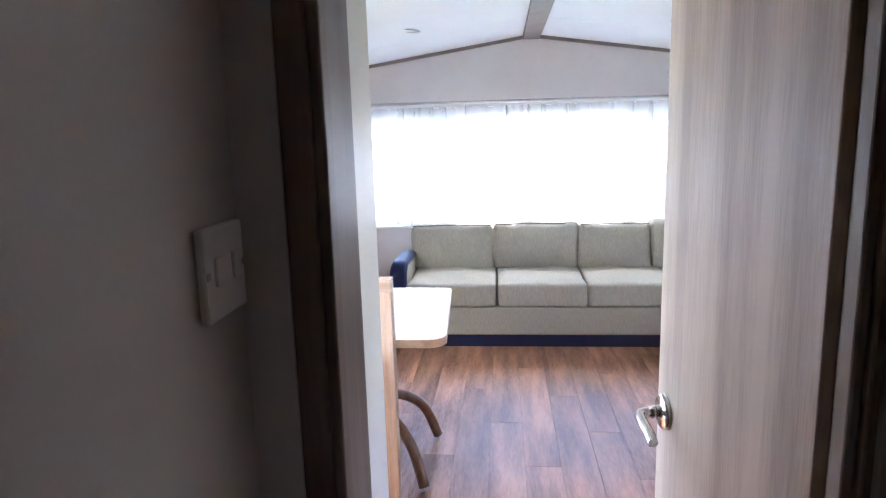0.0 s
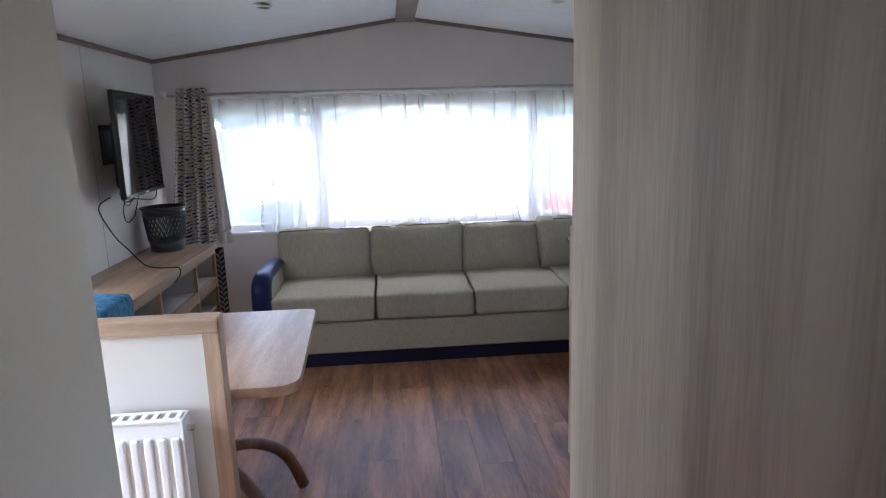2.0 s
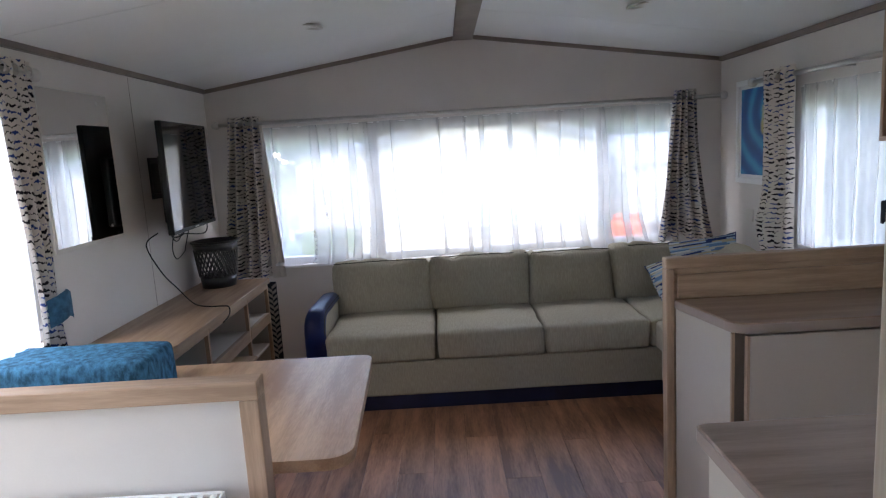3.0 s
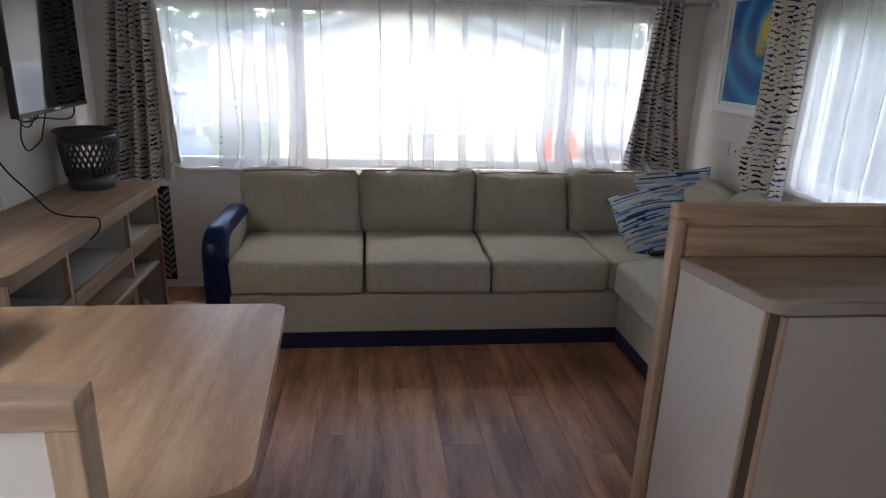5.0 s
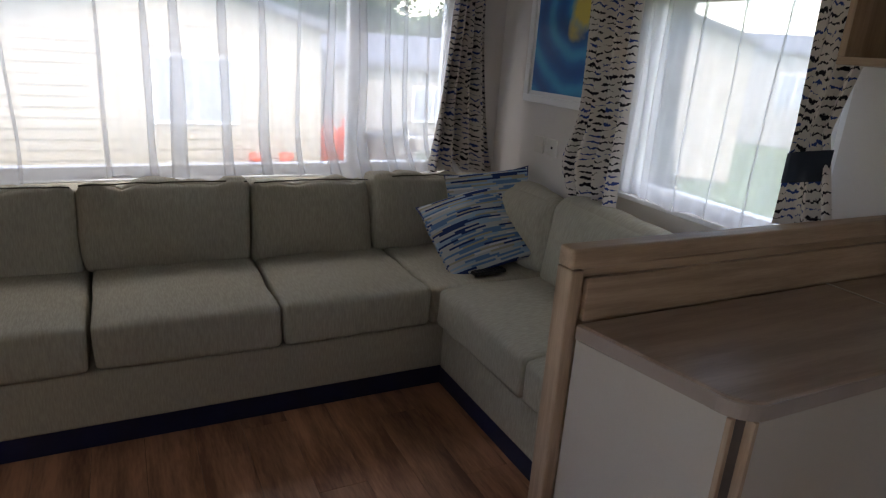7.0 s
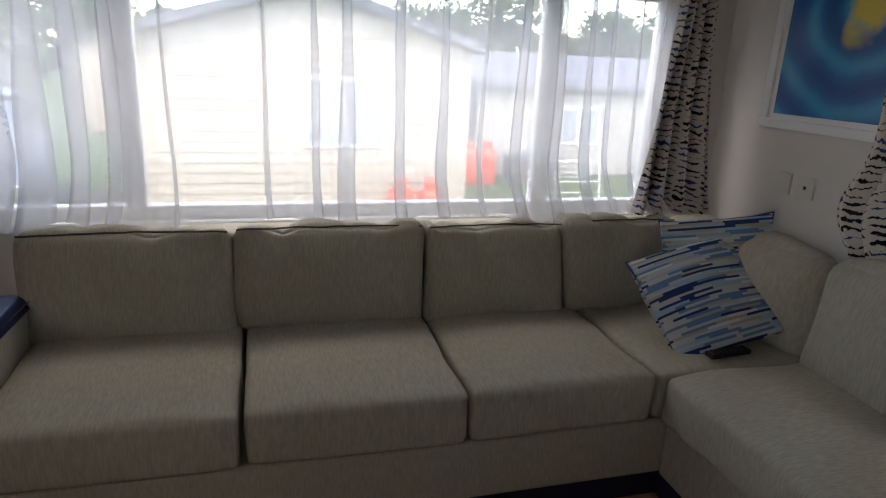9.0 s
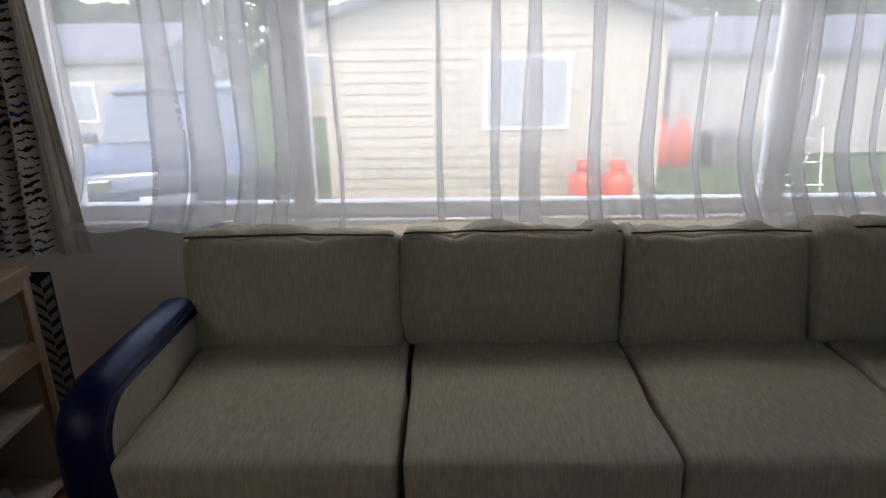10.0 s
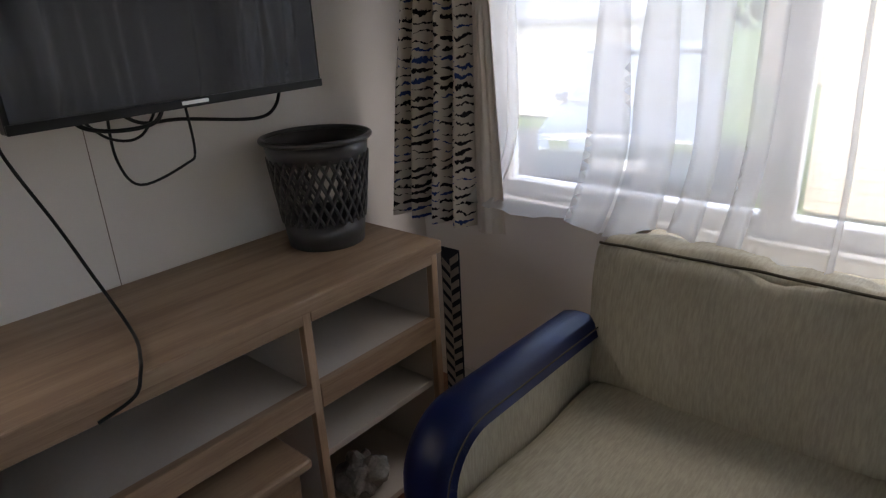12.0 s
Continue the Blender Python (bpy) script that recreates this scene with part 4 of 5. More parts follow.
cable("black lead trailing from the television over the shelf edge", [(-1.03, 4.12, 1.13), (-1.10, 4.128, 1.07), (-1.06, 4.174, 0.921), (-1.0, 4.19, 0.835), (-0.93, 4.205, 0.745), (-0.85, 4.19, 0.7285), (-0.77, 4.16, 0.734), (-0.728, 4.14, 0.731), (-0.724, 4.12, 0.695), (-0.735, 4.06, 0.672)])
cable("black loop of lead hanging below the television", [(-1.02, 4.30, 1.14), (-1.05, 4.308, 1.028), (-1.05, 4.345, 0.963), (-1.05, 4.452, 0.986), (-1.05, 4.477, 1.013), (-1.0, 4.446, 1.14)], 0.003)
cable("black lead looped along the television's underside", [(-1.02, 4.30, 1.14), (-1.03, 4.36, 1.092), (-1.03, 4.45, 1.085), (-1.0, 4.606, 1.064), (-0.99, 4.66, 1.085), (-1.0, 4.69, 1.14)], 0.004)
cable("coil of black lead below the television", [(-1.02, 4.22, 1.14), (-1.02, 4.25, 1.10), (-1.03, 4.32, 1.082), (-1.02, 4.39, 1.09), (-1.02, 4.42, 1.14)], 0.0045)
cable("thin black lead bunched below the television", [(-1.02, 4.23, 1.14), (-1.03, 4.294, 1.072), (-1.03, 4.36, 1.066), (-1.02, 4.41, 1.14)], 0.003)


def waste_basket(cx, cy, z0):
    t = thing("waste_basket", "charcoal plastic waste basket with pierced sides on the shelf", "basket")
    R = lambda z: 0.098 + 0.032 * z / 0.275
    part("foot", lathe([(0.0, z0), (0.098, z0), (R(0.07), z0 + 0.07), (R(0.07) - 0.003, z0 + 0.07), (0.094, z0 + 0.005), (0.0, z0 + 0.005)], cx, cy, 36), BASKET, t, "", True)
    n = 28
    for sgn in (1, -1):
        bm = bmesh.new()
        for k in range(n):
            pts = []
            for j in range(9):
                h = 0.065 + 0.165 * j / 8
                a = k * math.tau / n + sgn * 0.5 * j / 8 * 1.35
                pts.append((cx + R(h) * math.cos(a), cy + R(h) * math.sin(a), z0 + h))
            b2 = tube(pts, 0.0042, 5)
            me = bpy.data.meshes.new("tmp")
            b2.to_mesh(me)
            b2.free()
            bm.from_mesh(me)
            bpy.data.meshes.remove(me)
        part("lattice", bm, BASKET, t, "pierced lattice side", True)
    part("band", lathe([(R(0.225), z0 + 0.222), (R(0.27), z0 + 0.268), (R(0.27) - 0.004, z0 + 0.268), (R(0.225) - 0.004, z0 + 0.222), (R(0.225), z0 + 0.222)], cx, cy, 36), BASKET, t, "", True)
    part("rim", tube([(cx + 0.134 * math.cos(k * math.tau / 36), cy + 0.134 * math.sin(k * math.tau / 36), z0 + 0.272) for k in range(36)], 0.007, 8, True), BASKET, t, "rolled rim", True)


waste_basket(-0.995, 4.768, 0.724)
stp = thing("zigzag_strap", "grey and white zigzag woven strap hanging at the shelf end", "strap")
for i in range(13):
    z = 0.66 - i * 0.036
    for j, dx in enumerate((0.0, 0.028)):
        s = 1 if j == 0 else -1
        bm = bmesh.new()
        prism(bm, [(-0.765 + dx, z), (-0.737 + dx, z - s * 0.022), (-0.737 + dx, z - 0.02 - s * 0.022), (-0.765 + dx, z - 0.02)], "y", 4.955, 4.962)
        part("weave", bm, HERRING, stp)
part("strap", box(-0.768, -0.706, 4.957, 4.960, 0.18, 0.69, 0), SLATE, stp, "dark strap")

mir = thing("wall_mirror", "frameless rectangular mirror on the side wall", "mirror")
part("glass", box(XL + 0.012, XL + 0.018, 3.50, 4.02, 1.15, 1.79, 0.002), MIRROR, mir)
part("backing", box(XL + 0.001, XL + 0.012, 3.49, 4.03, 1.13, 1.80, 0.002), CREAM, mir, "pale mirror backing")
for y, z in ((3.93, 1.75), (3.93, 1.20)):
    part("fixing", lathe([(0.0, 0.004), (0.006, 0.003), (0.007, 0.0)], 0, 0, 12), STEEL, mir, "", True).matrix_basis = pose(XL + 0.018, y, z, 0, 90, 0)


# ---- dining corner ----
def low_screen():
    t = thing("low_screen", "waist-high cream screen edged in oak", "screen")
    Y, x1, z1 = 2.358, -0.044, 0.966
    part("panel", box(XL + 0.003, x1 - 0.045, Y + 0.012, Y + 0.04, 0.0, z1 - 0.045, 0), CREAM, t)
    part("cap", box(XL + 0.003, x1, Y, Y + 0.055, z1 - 0.045, z1, 0.003), OAK_X, t, "oak top rail")
    part("post", box(x1 - 0.045, x1, Y, Y + 0.055, 0, z1 - 0.045, 0.003), OAK_Z, t, "oak end post")


low_screen()


def radiator():
    t = thing("radiator", "white ribbed panel radiator on the low screen", "radiator")
    x0, x1, z0, z1, y = -1.05, -0.145, 0.16, 0.705, 2.29
    n = 26
    w = (x1 - x0) / n
    part("panel", box(x0, x1, y, y + 0.015, z0, z1, 0.004), ENAMEL, t)
    for i in range(n):
        bm = box(x0 + i * w + 0.006, x0 + (i + 1) * w - 0.006, y - 0.012, y + 0.002, z0 + 0.03, z1 - 0.04, 0.006, 3)
        part("rib", bm, ENAMEL, t)
    part("side_cover", box(x1, x1 + 0.006, y - 0.006, y + 0.06, z0 + 0.01, z1 + 0.008, 0.002), ENAMEL, t)
    part("side_cover", box(x0 - 0.006, x0, y - 0.006, y + 0.06, z0 + 0.01, z1 + 0.008, 0.002), ENAMEL, t)
    part("top_rail", box(x0, x1, y - 0.005, y + 0.012, z1 + 0.001, z1 + 0.009, 0.002), ENAMEL, t)
    part("top_rail", box(x0, x1, y + 0.048, y + 0.06, z1 + 0.001, z1 + 0.009, 0.002), ENAMEL, t)
    for i in range(30):
        x = x0 + 0.015 + i * (x1 - x0 - 0.03) / 29
        part("grille_bar", box(x - 0.006, x + 0.006, y + 0.012, y + 0.048, z1 + 0.002, z1 + 0.007, 0), ENAMEL, t)
    part("vent_plug", tube([(x1 + 0.004, y + 0.03, z1 - 0.03), (x1 + 0.022, y + 0.03, z1 - 0.03)], 0.009, 12), CHROME, t, "", True)
    part("valve", tube([(x1 - 0.02, y + 0.03, 0.0), (x1 - 0.02, y + 0.03, z0)], 0.008, 10), CHROME, t, "chrome supply pipe", True)


radiator()


def dining_table():
    t = thing("dining_table", "pale oak dining table with rounded corners and bent legs", "table")
    x0, x1, y0, y1, r = -0.72, 0.092, 2.50, 3.325, 0.07
    pts = []
    for cx, cy, a0 in ((x1 - 0.045, y1 - 0.045, 0), (x0 + r, y1 - r, 90), (x0 + r, y0 + r, 180), (x1 + 0.035 - r, y0 + r, 270)):
        rr = 0.045 if a0 == 0 else r
        pts += [(cx + rr * math.cos(radians(a0 + 10 * k)), cy + rr * math.sin(radians(a0 + 10 * k))) for k in range(10)]
    bm = bmesh.new()
    prism(bm, pts, "z", 0.668, 0.694)
    part("edge", bm, TABLE_OAK, t)
    bm = bmesh.new()
    prism(bm, pts, "z", 0.694, 0.70)
    part("tabletop", bm, TABLE_OAK, t)
    cx, cy = -0.30, 2.90
    part("column", tube([(cx, cy, 0.2), (cx, cy, 0.66)], 0.035, 16), WALNUT, t, "", True)
    part("mount", box(cx - 0.2, cx + 0.2, cy - 0.03, cy + 0.03, 0.63, 0.668, 0.004), WALNUT, t)
    for fx, fy in ((0.02, 3.10), (0.01, 2.63), (-0.62, 3.10), (-0.62, 2.63)):
        line = arc([(cx + (fx - cx) * 0.05, cy + (fy - cy) * 0.05, 0.28), (lerp(cx, fx, 0.45), lerp(cy, fy, 0.45), 0.275), (lerp(cx, fx, 0.8), lerp(cy, fy, 0.8), 0.19), (fx, fy, 0.02)], 6)
        bm = tube(line, 0.024, 8)
        part("leg", bm, WALNUT, t, "bent brown leg", True)


dining_table()


def dining_bench():
    t = thing("dining_bench", "blue upholstered bench block beside the table", "bench")
    part("backrest", soft_box((-0.87, 3.045, 0.712), (0.285, 0.125, 0.14), 0.025, 0.008, seed=90, wrinkle=0.003), BLUE, t, "", True)
    part("plinth", box(-1.15, -0.60, 2.93, 3.16, 0, 0.575, 0.004), OAK_X, t, "oak base")


dining_bench()


# ---- kitchen peninsula ----
def peninsula():
    t = thing("kitchen_peninsula", "cream kitchen unit with an oak upstand and end panel", "kitchen unit")
    part("back_panel", box(1.193, XR - 0.003, 3.212, 3.236, 0, 0.985, 0.002), OAK_X, t, "oak back panel")
    part("cap", box(1.164, XR - 0.003, 3.200, 3.244, 0.985, 1.025, 0.005, 3), OAK_X, t, "oak cap rail")
    part("end_post", box(1.164, 1.193, 3.198, 3.244, 0, 0.984, 0.003), OAK_Z, t, "oak end post")
    part("upstand", box(1.205, XR - 0.003, 3.198, 3.211, 0.878, 0.965, 0.002), OAK_X, t, "oak upstand")
    part("carcass", box(1.275, XR - 0.004, 2.90, 3.21, 0.09, 0.841, 0.001), CABINET, t)
    part("side_panel", prism(bmesh.new(), [(1.196, 3.198), (1.212, 3.198), (1.272, 2.895), (1.256, 2.895)], "z", 0.0, 0.841), CABINET, t)
    part("edge_strip", box(1.254, 1.265, 2.884, 2.8945, 0.0, 0.841, 0.002), OAK_Z, t, "oak edge strip")
    # The gap's shade is put in as a dark brown strip.
    part("shadow_strip", box(1.2655, 1.2965, 2.889, 2.8995, 0.0, 0.841, 0), SKIRT, t, "dark strip standing for the shaded gap beside the door")
    for i, (a, b) in enumerate(((1.306, 1.78), (1.795, 2.25))):
        d = part("door", box(a, b, 2.872, 2.893, 0.095, 0.832, 0.003), CABINET, t, "cream cupboard door")
        part("door_edging", box(a - 0.009, a, 2.872, 2.893, 0.095, 0.832, 0.001), OAK_Z, d)
    part("kickboard", box(1.275, XR - 0.004, 2.93, 2.95, 0, 0.09, 0), SKIRT, t)


def worktop(name, pts, label, turn=1):
    t = thing(name, label, "worktop")
    bm = bmesh.new()
    prism(bm, pts, "z", 0.843, 0.877)
    bmesh.ops.bevel(bm, geom=[e for e in bm.edges if abs(e.verts[0].co.z - e.verts[1].co.z) < 1e-4], offset=0.006, segments=3, profile=0.5, affect="EDGES")
    slab = part("slab", bm, WORKTOP, t)
    run = [Vector((x, y)) for x, y in pts[2:] + pts[:1]]
    bm, rows = bmesh.new(), []
    for i, p in enumerate(run):
        q = (run[min(i + 1, len(run) - 1)] - run[max(i - 1, 0)]).normalized()
        o = Vector((q.y, -q.x)) * (1 if turn > 0 else -1)
        rows.append([bm.verts.new((*(p + o * e), z)) for e, z in ((-0.001, 0.844), (0.0018, 0.845), (0.0018, 0.8725), (-0.001, 0.8735))])
    for r0, r1 in zip(rows, rows[1:]):
        for k in range(4):
            bm.faces.new((r0[k], r0[(k + 1) % 4], r1[(k + 1) % 4], r1[k]))
    bmesh.ops.recalc_face_normals(bm, faces=bm.faces[:])
    part("edging", bm, EDGING, slab, "taupe edge band")


peninsula()
worktop("worktop", [(1.193, 3.197), (XR - 0.003, 3.197), (XR - 0.003, 2.855), (1.305, 2.86)] + [(1.305 - 0.06 * math.sin(radians(9 * k)), 2.92 - 0.06 * math.cos(radians(9 * k))) for k in range(1, 11)], "oak laminate worktop with a rounded corner", -1)
jn = thing("worktop_strip", "pale metal jointing strip across the worktop", "joint strip")
part("strip", box(1.945, 1.953, 2.856, 3.196, 0.8772, 0.8785, 0), STEEL, jn)
cb = thing("base_unit", "cream kitchen base unit", "kitchen unit")
part("carcass", box(0.905, XR - 0.004, 1.56, 2.18, 0.09, 0.841, 0.001), CABINET, cb)
part("kickboard", box(0.94, XR - 0.004, 1.58, 2.16, 0, 0.09, 0), SKIRT, cb)
part("door", box(0.89, 0.905, 1.57, 2.175, 0.1, 0.825, 0.003), CABINET, cb)
worktop("worktop", [(0.875, 1.55), (XR - 0.003, 1.55), (XR - 0.003, 2.21), (0.895, 2.21), (0.88, 2.205), (0.875, 2.19)], "grey-brown laminate worktop over the base unit")

wc = thing("wall_cabinet", "open oak wall cabinet with a white box inside", "wall cabinet")
part("base", box(1.98, XR - 0.002, 2.55, 3.33, 1.385, 1.403, 0.002), OAK_Y, wc)
part("side", box(1.98, XR - 0.002, 3.312, 3.33, 1.403, 1.84, 0.002), OAK_Z, wc)
part("top", box(1.98, XR - 0.002, 2.55, 3.33, 1.84, 1.86, 0.002), OAK_Y, wc)
part("side", box(1.98, XR - 0.002, 2.55, 2.568, 1.403, 1.84, 0.002), OAK_Z, wc)
mw = thing("microwave", "white microwave oven in the wall cabinet", "microwave")
part("case", box(1.995, XR - 0.03, 2.72, 3.20, 1.403, 1.68, 0.006, 2), ENAMEL, mw)
for i in range(3):
    part("vent_slot", box(1.9935, 1.995, 3.13, 3.17, 1.43 + i * 0.014, 1.435 + i * 0.014, 0), BLACK, mw)
dish = thing("saucer", "small white oval dish on the worktop", "dish")
part("rim", tube([(2.17 + 0.06 * math.cos(k * math.tau / 30), 3.08 + 0.05 * math.sin(k * math.tau / 30), 0.884) for k in range(30)], 0.006, 8, True), ENAMEL, dish, "", True)

# ---- right-hand wall ----
pc = thing("framed_picture", "abstract blue and yellow swirl painting in a white frame", "picture")
py0, py1, pz0, pz1 = 4.42, 5.06, 1.135, 1.755
part("mount", box(XR - 0.012, XR - 0.002, py0 + 0.03, py1 - 0.03, pz0 + 0.03, pz1 - 0.03, 0), WHITE, pc)
bm = bmesh.new()
lay = bm.loops.layers.uv.new("UVMap")
vs = [bm.verts.new((XR - 0.0135, y, z)) for y, z in ((py1 - 0.055, pz0 + 0.055), (py0 + 0.055, pz0 + 0.055), (py0 + 0.055, pz1 - 0.055), (py1 - 0.055, pz1 - 0.055))]
f = bm.faces.new(vs)
for lp, q in zip(f.loops, ((0, 0), (1, 0), (1, 1), (0, 1))):
    lp[lay].uv = q
part("painting", bm, PAINTING, pc, "blue swirls with a yellow flame")
for a in ((py0, py1, pz0, pz0 + 0.035), (py0, py1, pz1 - 0.035, pz1), (py0, py0 + 0.035, pz0 + 0.035, pz1 - 0.035), (py1 - 0.035, py1, pz0 + 0.035, pz1 - 0.035)):
    part("frame_bar", box(XR - 0.024, XR - 0.001, *a, 0.003), WHITE, pc)
for y, lab in ((4.90, "blank white wall plate"), (4.79, "white wall socket plate with one hole")):
    so = thing("wall_socket", lab, "socket", "wall sockets")
    part("plate", box(XR - 0.009, XR, y - 0.04, y + 0.04, 0.90, 0.98, 0.003), CREAM, so)
    part("aerial_hole", box(XR - 0.0105, XR - 0.009, y - 0.006, y + 0.006, 0.934, 0.946, 0), BLACK if y < 4.85 else CREAM, so)

# ---- outdoors ----
GZ = -0.72
setting("ground", box(-400, 400, -400, 400, GZ - 0.3, GZ, 0), GRASS, "grass of the holiday park", "ground")
setting("road", box(-40, -1.45, 7.2, 13.0, GZ, GZ + 0.02, 0), ROAD, "grey tarmac park road", "road")


def siding(bm, axis, a0, a1, where, z0, z1, out, holes=(), top=None):
    """Lapped boards on an upright face. top(z) narrows the boards under a gable."""
    h = 0.115
    for i in range(int((z1 - z0) / h) + 1):
        za, zb = z0 + i * h, min(z0 + (i + 1) * h, z1)
        if zb - za < 0.02:
            continue
        s0, s1 = (a0, a1) if top is None else top((za + zb) / 2, a0, a1)
        spans = [(s0, s1)]
        for h0, h1, hz0, hz1 in holes:
            if hz0 < (za + zb) / 2 < hz1:
                spans = [q for p0, p1 in spans for q in ((p0, min(h0, p1)), (max(h1, p0), p1)) if q[1] - q[0] > 0.01]
        for p0, p1 in spans:
            pts = [(where, za), (where + out * 0.017, za), (where + out * 0.006, zb), (where, zb)]
            prism(bm, pts, "x" if axis == "x" else "y", p0, p1) if axis == "x" else prism(bm, pts, "y", p0, p1)


def caravan(name, label, x0, x1, y0, y1, eave, ridge, wall, wins, ridge_axis="y", place=None):
    """A static holiday caravan: boarded walls, skirt, shallow gable roof, framed windows on the near faces."""
    t = thing(name, label, "caravan", "holiday caravans")
    z0 = GZ + 0.45
    part("skirt", box(x0 + 0.08, x1 - 0.08, y0 + 0.08, y1 - 0.08, GZ, z0, 0), SKIRT, t, "shaded skirting")
    xm, ym = (x0 + x1) / 2, (y0 + y1) / 2
    bm = bmesh.new()
    if ridge_axis == "y":
        prism(bm, [(x0, z0 - 0.42), (x1, z0 - 0.42), (x1, eave), (xm, ridge), (x0, eave)], "y", y0, y1)
    else:
        prism(bm, [(y0, z0 - 0.42), (y1, z0 - 0.42), (y1, eave), (ym, ridge), (y0, eave)], "x", x0, x1)
    part("body", bm, wall, t)
    bm = bmesh.new()
    holes = [w[1:] for w in wins if w[0] == "s"]
    if ridge_axis == "y":
        def nar(z, a, b):
            k = max(0.0, (z - eave) / (ridge - eave))
            return (a + (xm - a) * k, b - (b - xm) * k)
        siding(bm, "x", x0, x1, y0, z0 - 0.4, ridge - 0.05, -1, holes, nar)
    else:
        siding(bm, "x", x0, x1, y0, z0 - 0.4, eave - 0.02, -1, holes)
    part("siding", bm, wall, t, "cream lapped boards")
    bm = bmesh.new()
    e = 0.14
    if ridge_axis == "y":
        prism(bm, [(x0 - e, eave - 0.05), (xm, ridge), (xm, ridge + 0.10), (x0 - e, eave + 0.05)], "y", y0 - 0.18, y1 + 0.1)
        prism(bm, [(x1 + e, eave - 0.05), (xm, ridge), (xm, ridge + 0.10), (x1 + e, eave + 0.05)], "y", y0 - 0.18, y1 + 0.1)
    else:
        prism(bm, [(y0 - e, eave - 0.05), (ym, ridge), (ym, ridge + 0.10), (y0 - e, eave + 0.05)], "x", x0 - 0.1, x1 + 0.1)
        prism(bm, [(y1 + e, eave - 0.05), (ym, ridge), (ym, ridge + 0.10), (y1 + e, eave + 0.05)], "x", x0 - 0.1, x1 + 0.1)
    part("roof", bm, ROOF, t, "grey shallow roof")
    for k, a0, a1, b0, b1 in wins:
        if k == "s":
            w = part("window", box(a0, a1, y0 - 0.035, y0 + 0.02, b0, b1, 0.004), WHITE, t)
            mid = (a0 + a1) / 2
            for p0, p1 in ((a0 + 0.05, mid - 0.025), (mid + 0.025, a1 - 0.05)):
                part("pane", box(p0, p1, y0 - 0.042, y0 - 0.036, b0 + 0.05, b1 - 0.05, 0), PALE_GLASS, w)
    if place:
        t.matrix_basis = place
    return t


caravan("static_caravan", "cream boarded static caravan facing the end window", -0.92, 2.72, 10.3, 19.0, 1.46, 1.98, SIDING, [("s", 0.78, 1.72, 0.31, 1.10)])
caravan("static_caravan", "pale static caravan across the grass", 4.05, 13.5, 14.0, 17.6, 0.95, 1.45, SIDING_G, [("s", 5.6, 6.5, -0.1, 0.6), ("s", 8.2, 9.6, -0.1, 0.7)], "x")
caravan("static_caravan", "pale static caravan beyond the parked car", -11.5, -4.3, 14.0, 17.5, 1.0, 1.5, SIDING_G, [("s", -6.2, -5.4, 0.0, 0.65), ("s", -9.5, -8.0, 0.0, 0.65)], "x")
caravan("static_caravan", "cream static caravan set back between the others", -4.0, -1.3, 20.0, 27.0, 1.3, 1.8, SIDING, [("s", -3.2, -2.2, 0.2, 0.9)])
caravan("static_caravan", "cream boarded static caravan with its gable to the side window", -1.15, 1.15, 0, 3.4, 1.80, 2.16, SIDING, [], place=pose(9.72, 11.21, 0, 0, 0, -47.8))
caravan("static_caravan", "pale static caravan with a window far across the grass", -5, 5, 0, 3.5, 1.85, 2.3, SIDING_G, [("s", -0.5, 0.4, 0.4, 1.3), ("s", 2.2, 3.4, 0.4, 1.3)], "x", pose(17.1, 14.0, 0, 0, 0, -56))


def gas_bottle(x, y, z=GZ, s=1.0):
    t = thing("gas_bottle", "tall orange propane gas bottle beside a caravan", "gas bottle", "gas bottles")
    part("cylinder", lathe([(0.0, z), (0.15 * s, z), (0.16 * s, z + 0.03), (0.16 * s, z + 0.48 * s), (0.14 * s, z + 0.56 * s), (0.07 * s, z + 0.62 * s), (0.0, z + 0.63 * s)], x, y, 24), GAS, t, "", True)
    part("collar", lathe([(0.08 * s, z + 0.60 * s), (0.085 * s, z + 0.71 * s), (0.08 * s, z + 0.71 * s), (0.075 * s, z + 0.60 * s)], x, y, 20), GAS, t, "", True)
    part("valve", lathe([(0.02 * s, z + 0.62 * s), (0.02 * s, z + 0.68 * s), (0.0, z + 0.69 * s)], x, y, 10), STEEL, t, "", True)


for x, y in ((1.86, 10.02), (2.22, 10.02), (3.75, 13.4), (4.08, 13.4)):
    gas_bottle(x, y, GZ, 1.02)
bx2 = thing("storage_box", "dark storage box beside the far caravan", "box")
part("box_body", box(4.5, 5.4, 13.2, 13.7, GZ, GZ + 0.45, 0.02), SKIRT, bx2)
part("lid", box(4.47, 5.43, 13.17, 13.73, GZ + 0.45, GZ + 0.5, 0.01), ROOF, bx2)
ai = thing("clothes_airer", "white folding clothes airer standing on the grass", "airer")
for x in (4.3, 5.0):
    part("frame", tube([(x, 11.0, GZ), (x + 0.1, 11.35, GZ + 0.85), (x, 11.7, GZ)], 0.012, 6), WHITE, ai)
for k in range(6):
    y = 11.05 + k * 0.12
    z = GZ + 0.85 - abs(y - 11.35) * 2.2
    part("bar", tube([(4.33, y, z), (5.05, y, z)], 0.008, 6), WHITE, ai)


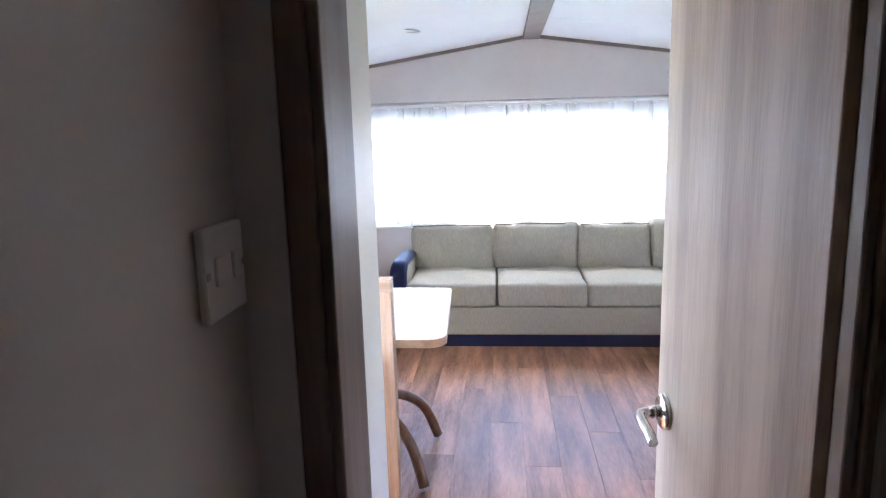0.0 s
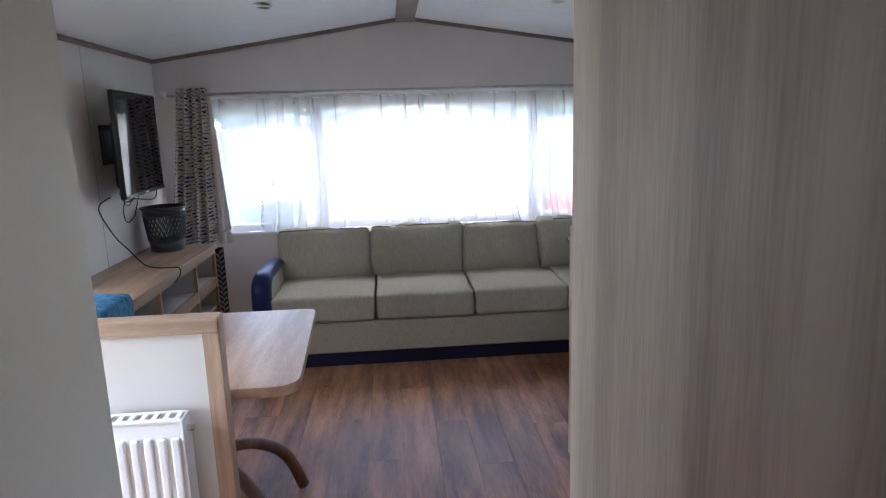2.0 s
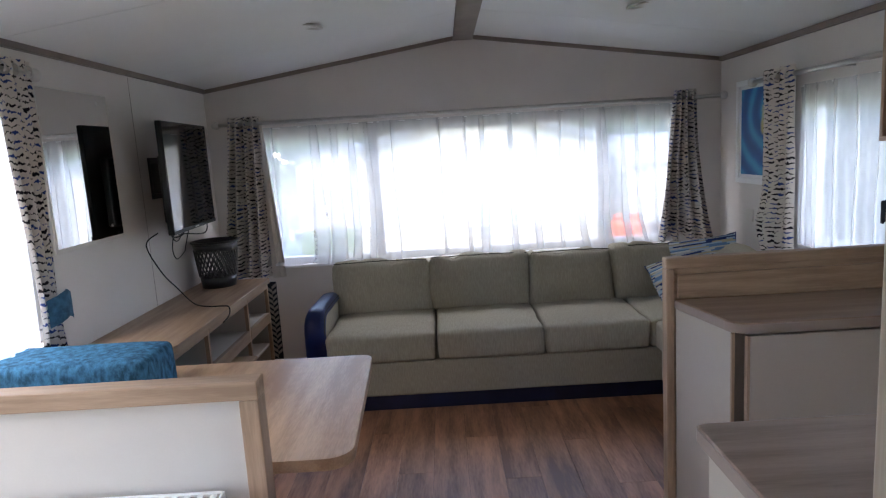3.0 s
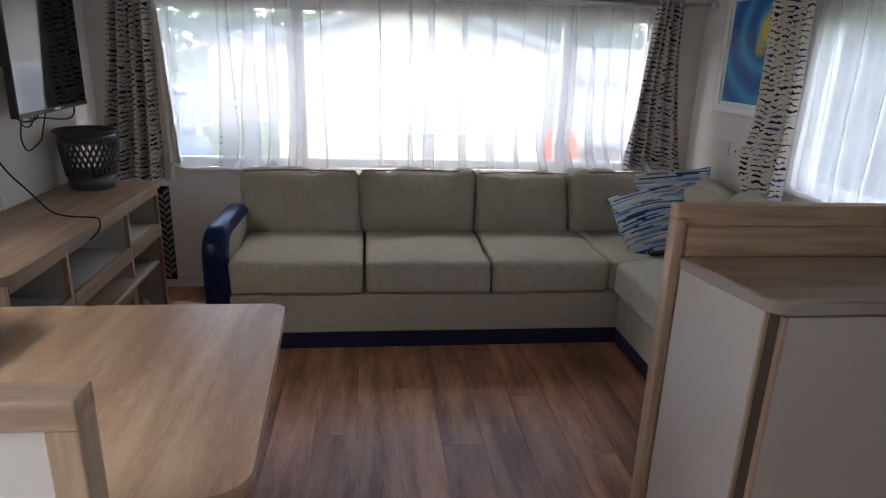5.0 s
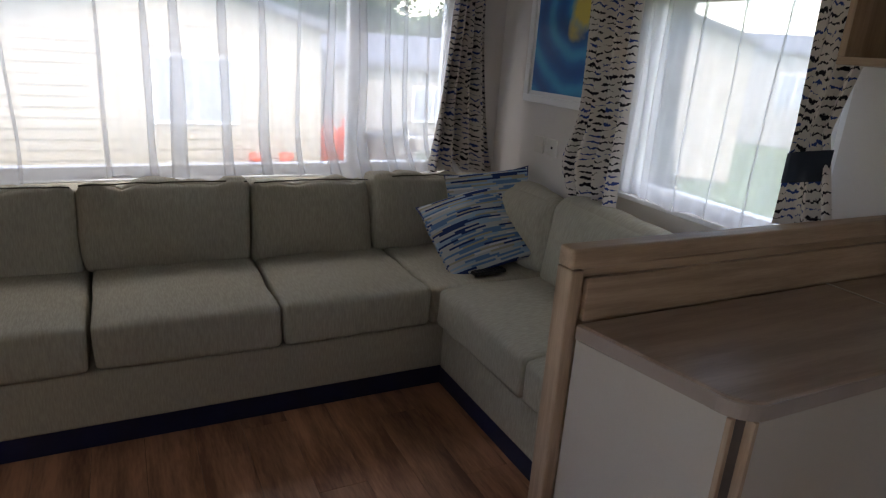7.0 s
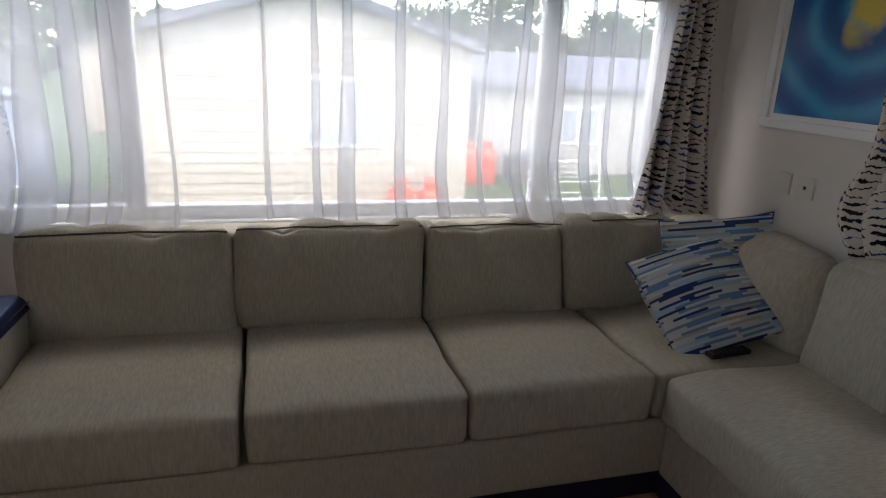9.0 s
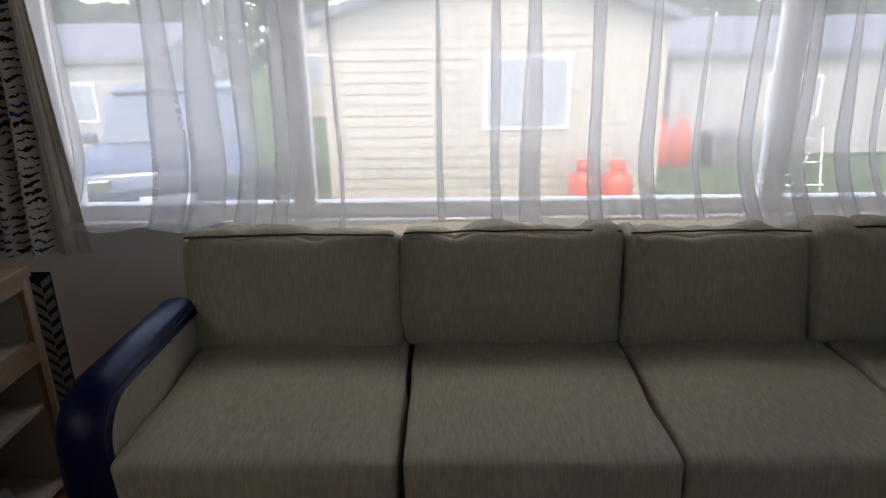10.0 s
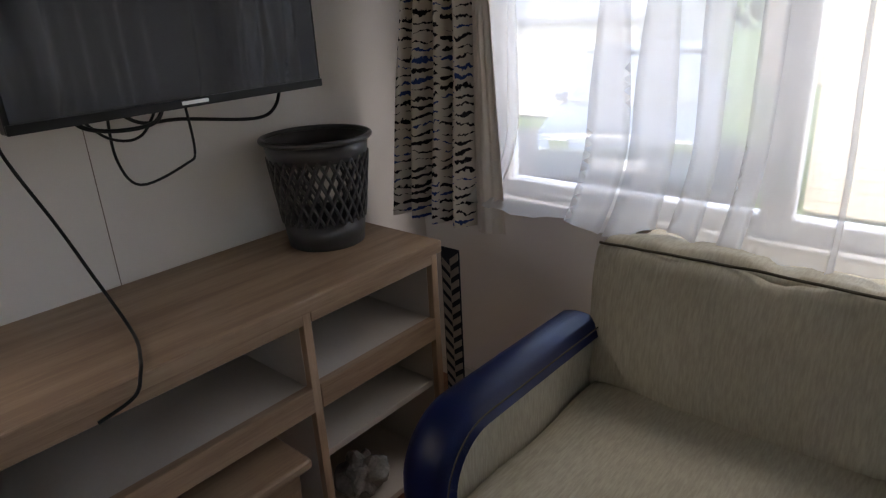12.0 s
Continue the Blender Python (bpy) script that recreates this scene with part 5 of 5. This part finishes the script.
def car(px, py, turn):
    t = thing("parked_car", "silver-blue hatchback parked on the road", "car")
    low = [(-1.95, 0.28), (-1.98, 0.62), (-1.9, 0.78), (-1.05, 0.92), (1.6, 1.0), (1.85, 0.95), (1.9, 0.3)]
    bm = bmesh.new()
    prism(bm, low, "y", -0.85, 0.85)
    bmesh.ops.bevel(bm, geom=bm.edges[:], offset=0.06, segments=3, profile=0.5, affect="EDGES")
    part("body", bm, CAR, t, "", True)
    bm = bmesh.new()
    prism(bm, [(-1.0, 0.92), (-0.42, 1.38), (0.88, 1.42), (1.5, 1.0)], "y", -0.72, 0.72)
    bmesh.ops.bevel(bm, geom=bm.edges[:], offset=0.05, segments=3, profile=0.5, affect="EDGES")
    part("glasshouse", bm, GLASSDARK, t, "dark glazed cabin", True)
    part("roof_panel", box(-0.36, 0.84, -0.68, 0.68, 1.40, 1.455, 0.03, 3), CAR, t)
    for x in (-1.3, 1.25):
        for y in (-0.84, 0.66):
            w = part("wheel", tube([(x, y, 0.3), (x, y + 0.18, 0.3)], 0.3, 24), BLACK, t, "", True)
            part("rim", tube([(x, y - 0.008, 0.3), (x, y + 0.188, 0.3)], 0.19, 16), STEEL, w, "", True)
    for y in (-0.65, 0.5):
        part("headlight", box(-1.985, -1.86, y, y + 0.2, 0.60, 0.72, 0.02, 3), CHROME, t, "clear headlight")
    part("number_plate", box(-2.0, -1.985, -0.26, 0.26, 0.42, 0.53, 0.002), WHITE, t, "white number plate")
    for y in (-0.93, 0.8):
        part("wing_mirror", box(-0.85, -0.7, y, y + 0.13, 0.92, 1.03, 0.03, 3), CAR, t)
    t.matrix_basis = pose(px, py, GZ + 0.02, 0, 0, turn)


car(-2.98, 11.35, 107)


def tree(x, y, h, seed):
    rnd = random.Random(seed)
    t = thing("tree", "leafy green tree behind the caravans", "tree", "background trees")
    part("trunk", tube(arc([(x, y, GZ), (x + 0.1, y, GZ + h * 0.3), (x - 0.1, y, GZ + h * 0.7)], 5), 0.22, 8, taper=0.06), BARK, t, "", True)
    for k in range(4):
        a = rnd.random() * 6.28
        part("limb", tube([(x, y, GZ + h * 0.4), (x + math.cos(a) * h * 0.2, y + math.sin(a) * h * 0.2, GZ + h * 0.65)], 0.09, 6, taper=0.03), BARK, t)
    verts, faces = [], []
    for c in range(70):
        a, r = rnd.random() * 6.28, rnd.random() ** 0.5
        cz = 0.35 + 0.6 * rnd.random()
        rad = h * 0.34 * r * (1.15 - abs(cz - 0.6))
        cx, cy = x + rad * math.cos(a), y + rad * math.sin(a)
        for q in range(45):
            d = Vector((rnd.gauss(0, 1), rnd.gauss(0, 1), rnd.gauss(0, 0.8))) * h * 0.045
            o = Vector((cx, cy, GZ + h * cz)) + d
            u = Vector((rnd.gauss(0, 1), rnd.gauss(0, 1), rnd.gauss(0, 1))).normalized() * 0.11
            w = u.orthogonal().normalized() * 0.06
            i = len(verts)
            verts += [o - u, o + w, o + u, o - w]
            faces.append((i, i + 1, i + 2, i + 3))
    me = bpy.data.meshes.new("crown")
    me.from_pydata(verts, [], faces)
    me.materials.append(LEAF)
    cr = new("crown", me)
    cr.parent = t


for i, (x, y, h) in enumerate(((5.0, 21, 3.6), (7.5, 22, 4.2), (10.5, 21, 3.6), (13.5, 22, 4.0), (-9, 26, 3.6), (-13, 25, 3.8), (-5.5, 31, 4.0), (25, 16, 4.5))):
    tree(x, y, h, 100 + i)



def hedge(y, x0, x1, h, n, seed):
    """A far belt of trees as a mass of leaves with an uneven top."""
    rnd = random.Random(seed)
    verts, faces = [], []
    for k in range(n):
        x = rnd.uniform(x0, x1)
        top = h * (0.75 + 0.35 * noise.noise(Vector((x * 0.12, seed, 0))) + 0.15 * noise.noise(Vector((x * 0.5, seed, 3))))
        o = Vector((x, y + rnd.uniform(-1.5, 1.5), GZ + top * rnd.random() ** 0.6))
        u = Vector((rnd.gauss(0, 1), rnd.gauss(0, 1), rnd.gauss(0, 1))).normalized() * 0.42
        w = u.orthogonal().normalized() * 0.26
        i = len(verts)
        verts += [o - u, o + w, o + u, o - w]
        faces.append((i, i + 1, i + 2, i + 3))
    me = bpy.data.meshes.new("tree_belt")
    me.from_pydata(verts, [], faces)
    me.materials.append(LEAF)
    tagged(new("tree_belt", me), "far belt of green trees behind the park", "trees", "", "stuff")


hedge(46, -70, 70, 6.0, 16000, 5)

# ---- floor planks ----
floor = setting("floor", box(XL - T, XR + T, YF - T, YB + T, -0.06, -0.004, 0), GAP, "brown wood-effect plank floor", "floor")
PW, PL = 0.16, 1.2
shared = {}


def plank(w, l):
    key = (round(w, 3), round(l, 3))
    if key not in shared:
        b = box(0, w - 0.0012, 0, l - 0.0012, -0.004, 0.0, 0)
        me = bpy.data.meshes.new("plank")
        b.to_mesh(me)
        b.free()
        me.materials.append(FLOOR_WOOD)
        shared[key] = me
    return shared[key]


i, x = 0, XL
while x < XR - 0.01:
    w = min(PW, XR - x)
    y = YF - (i * 0.43) % PL
    while y < YB:
        a, b = max(y, YF), min(y + PL, YB)
        if b - a > 0.01:
            ob = new("plank", plank(w, b - a))
            ob.location = (x, a, 0)
            ob.parent = floor
        y += PL
    x += PW
    i += 1
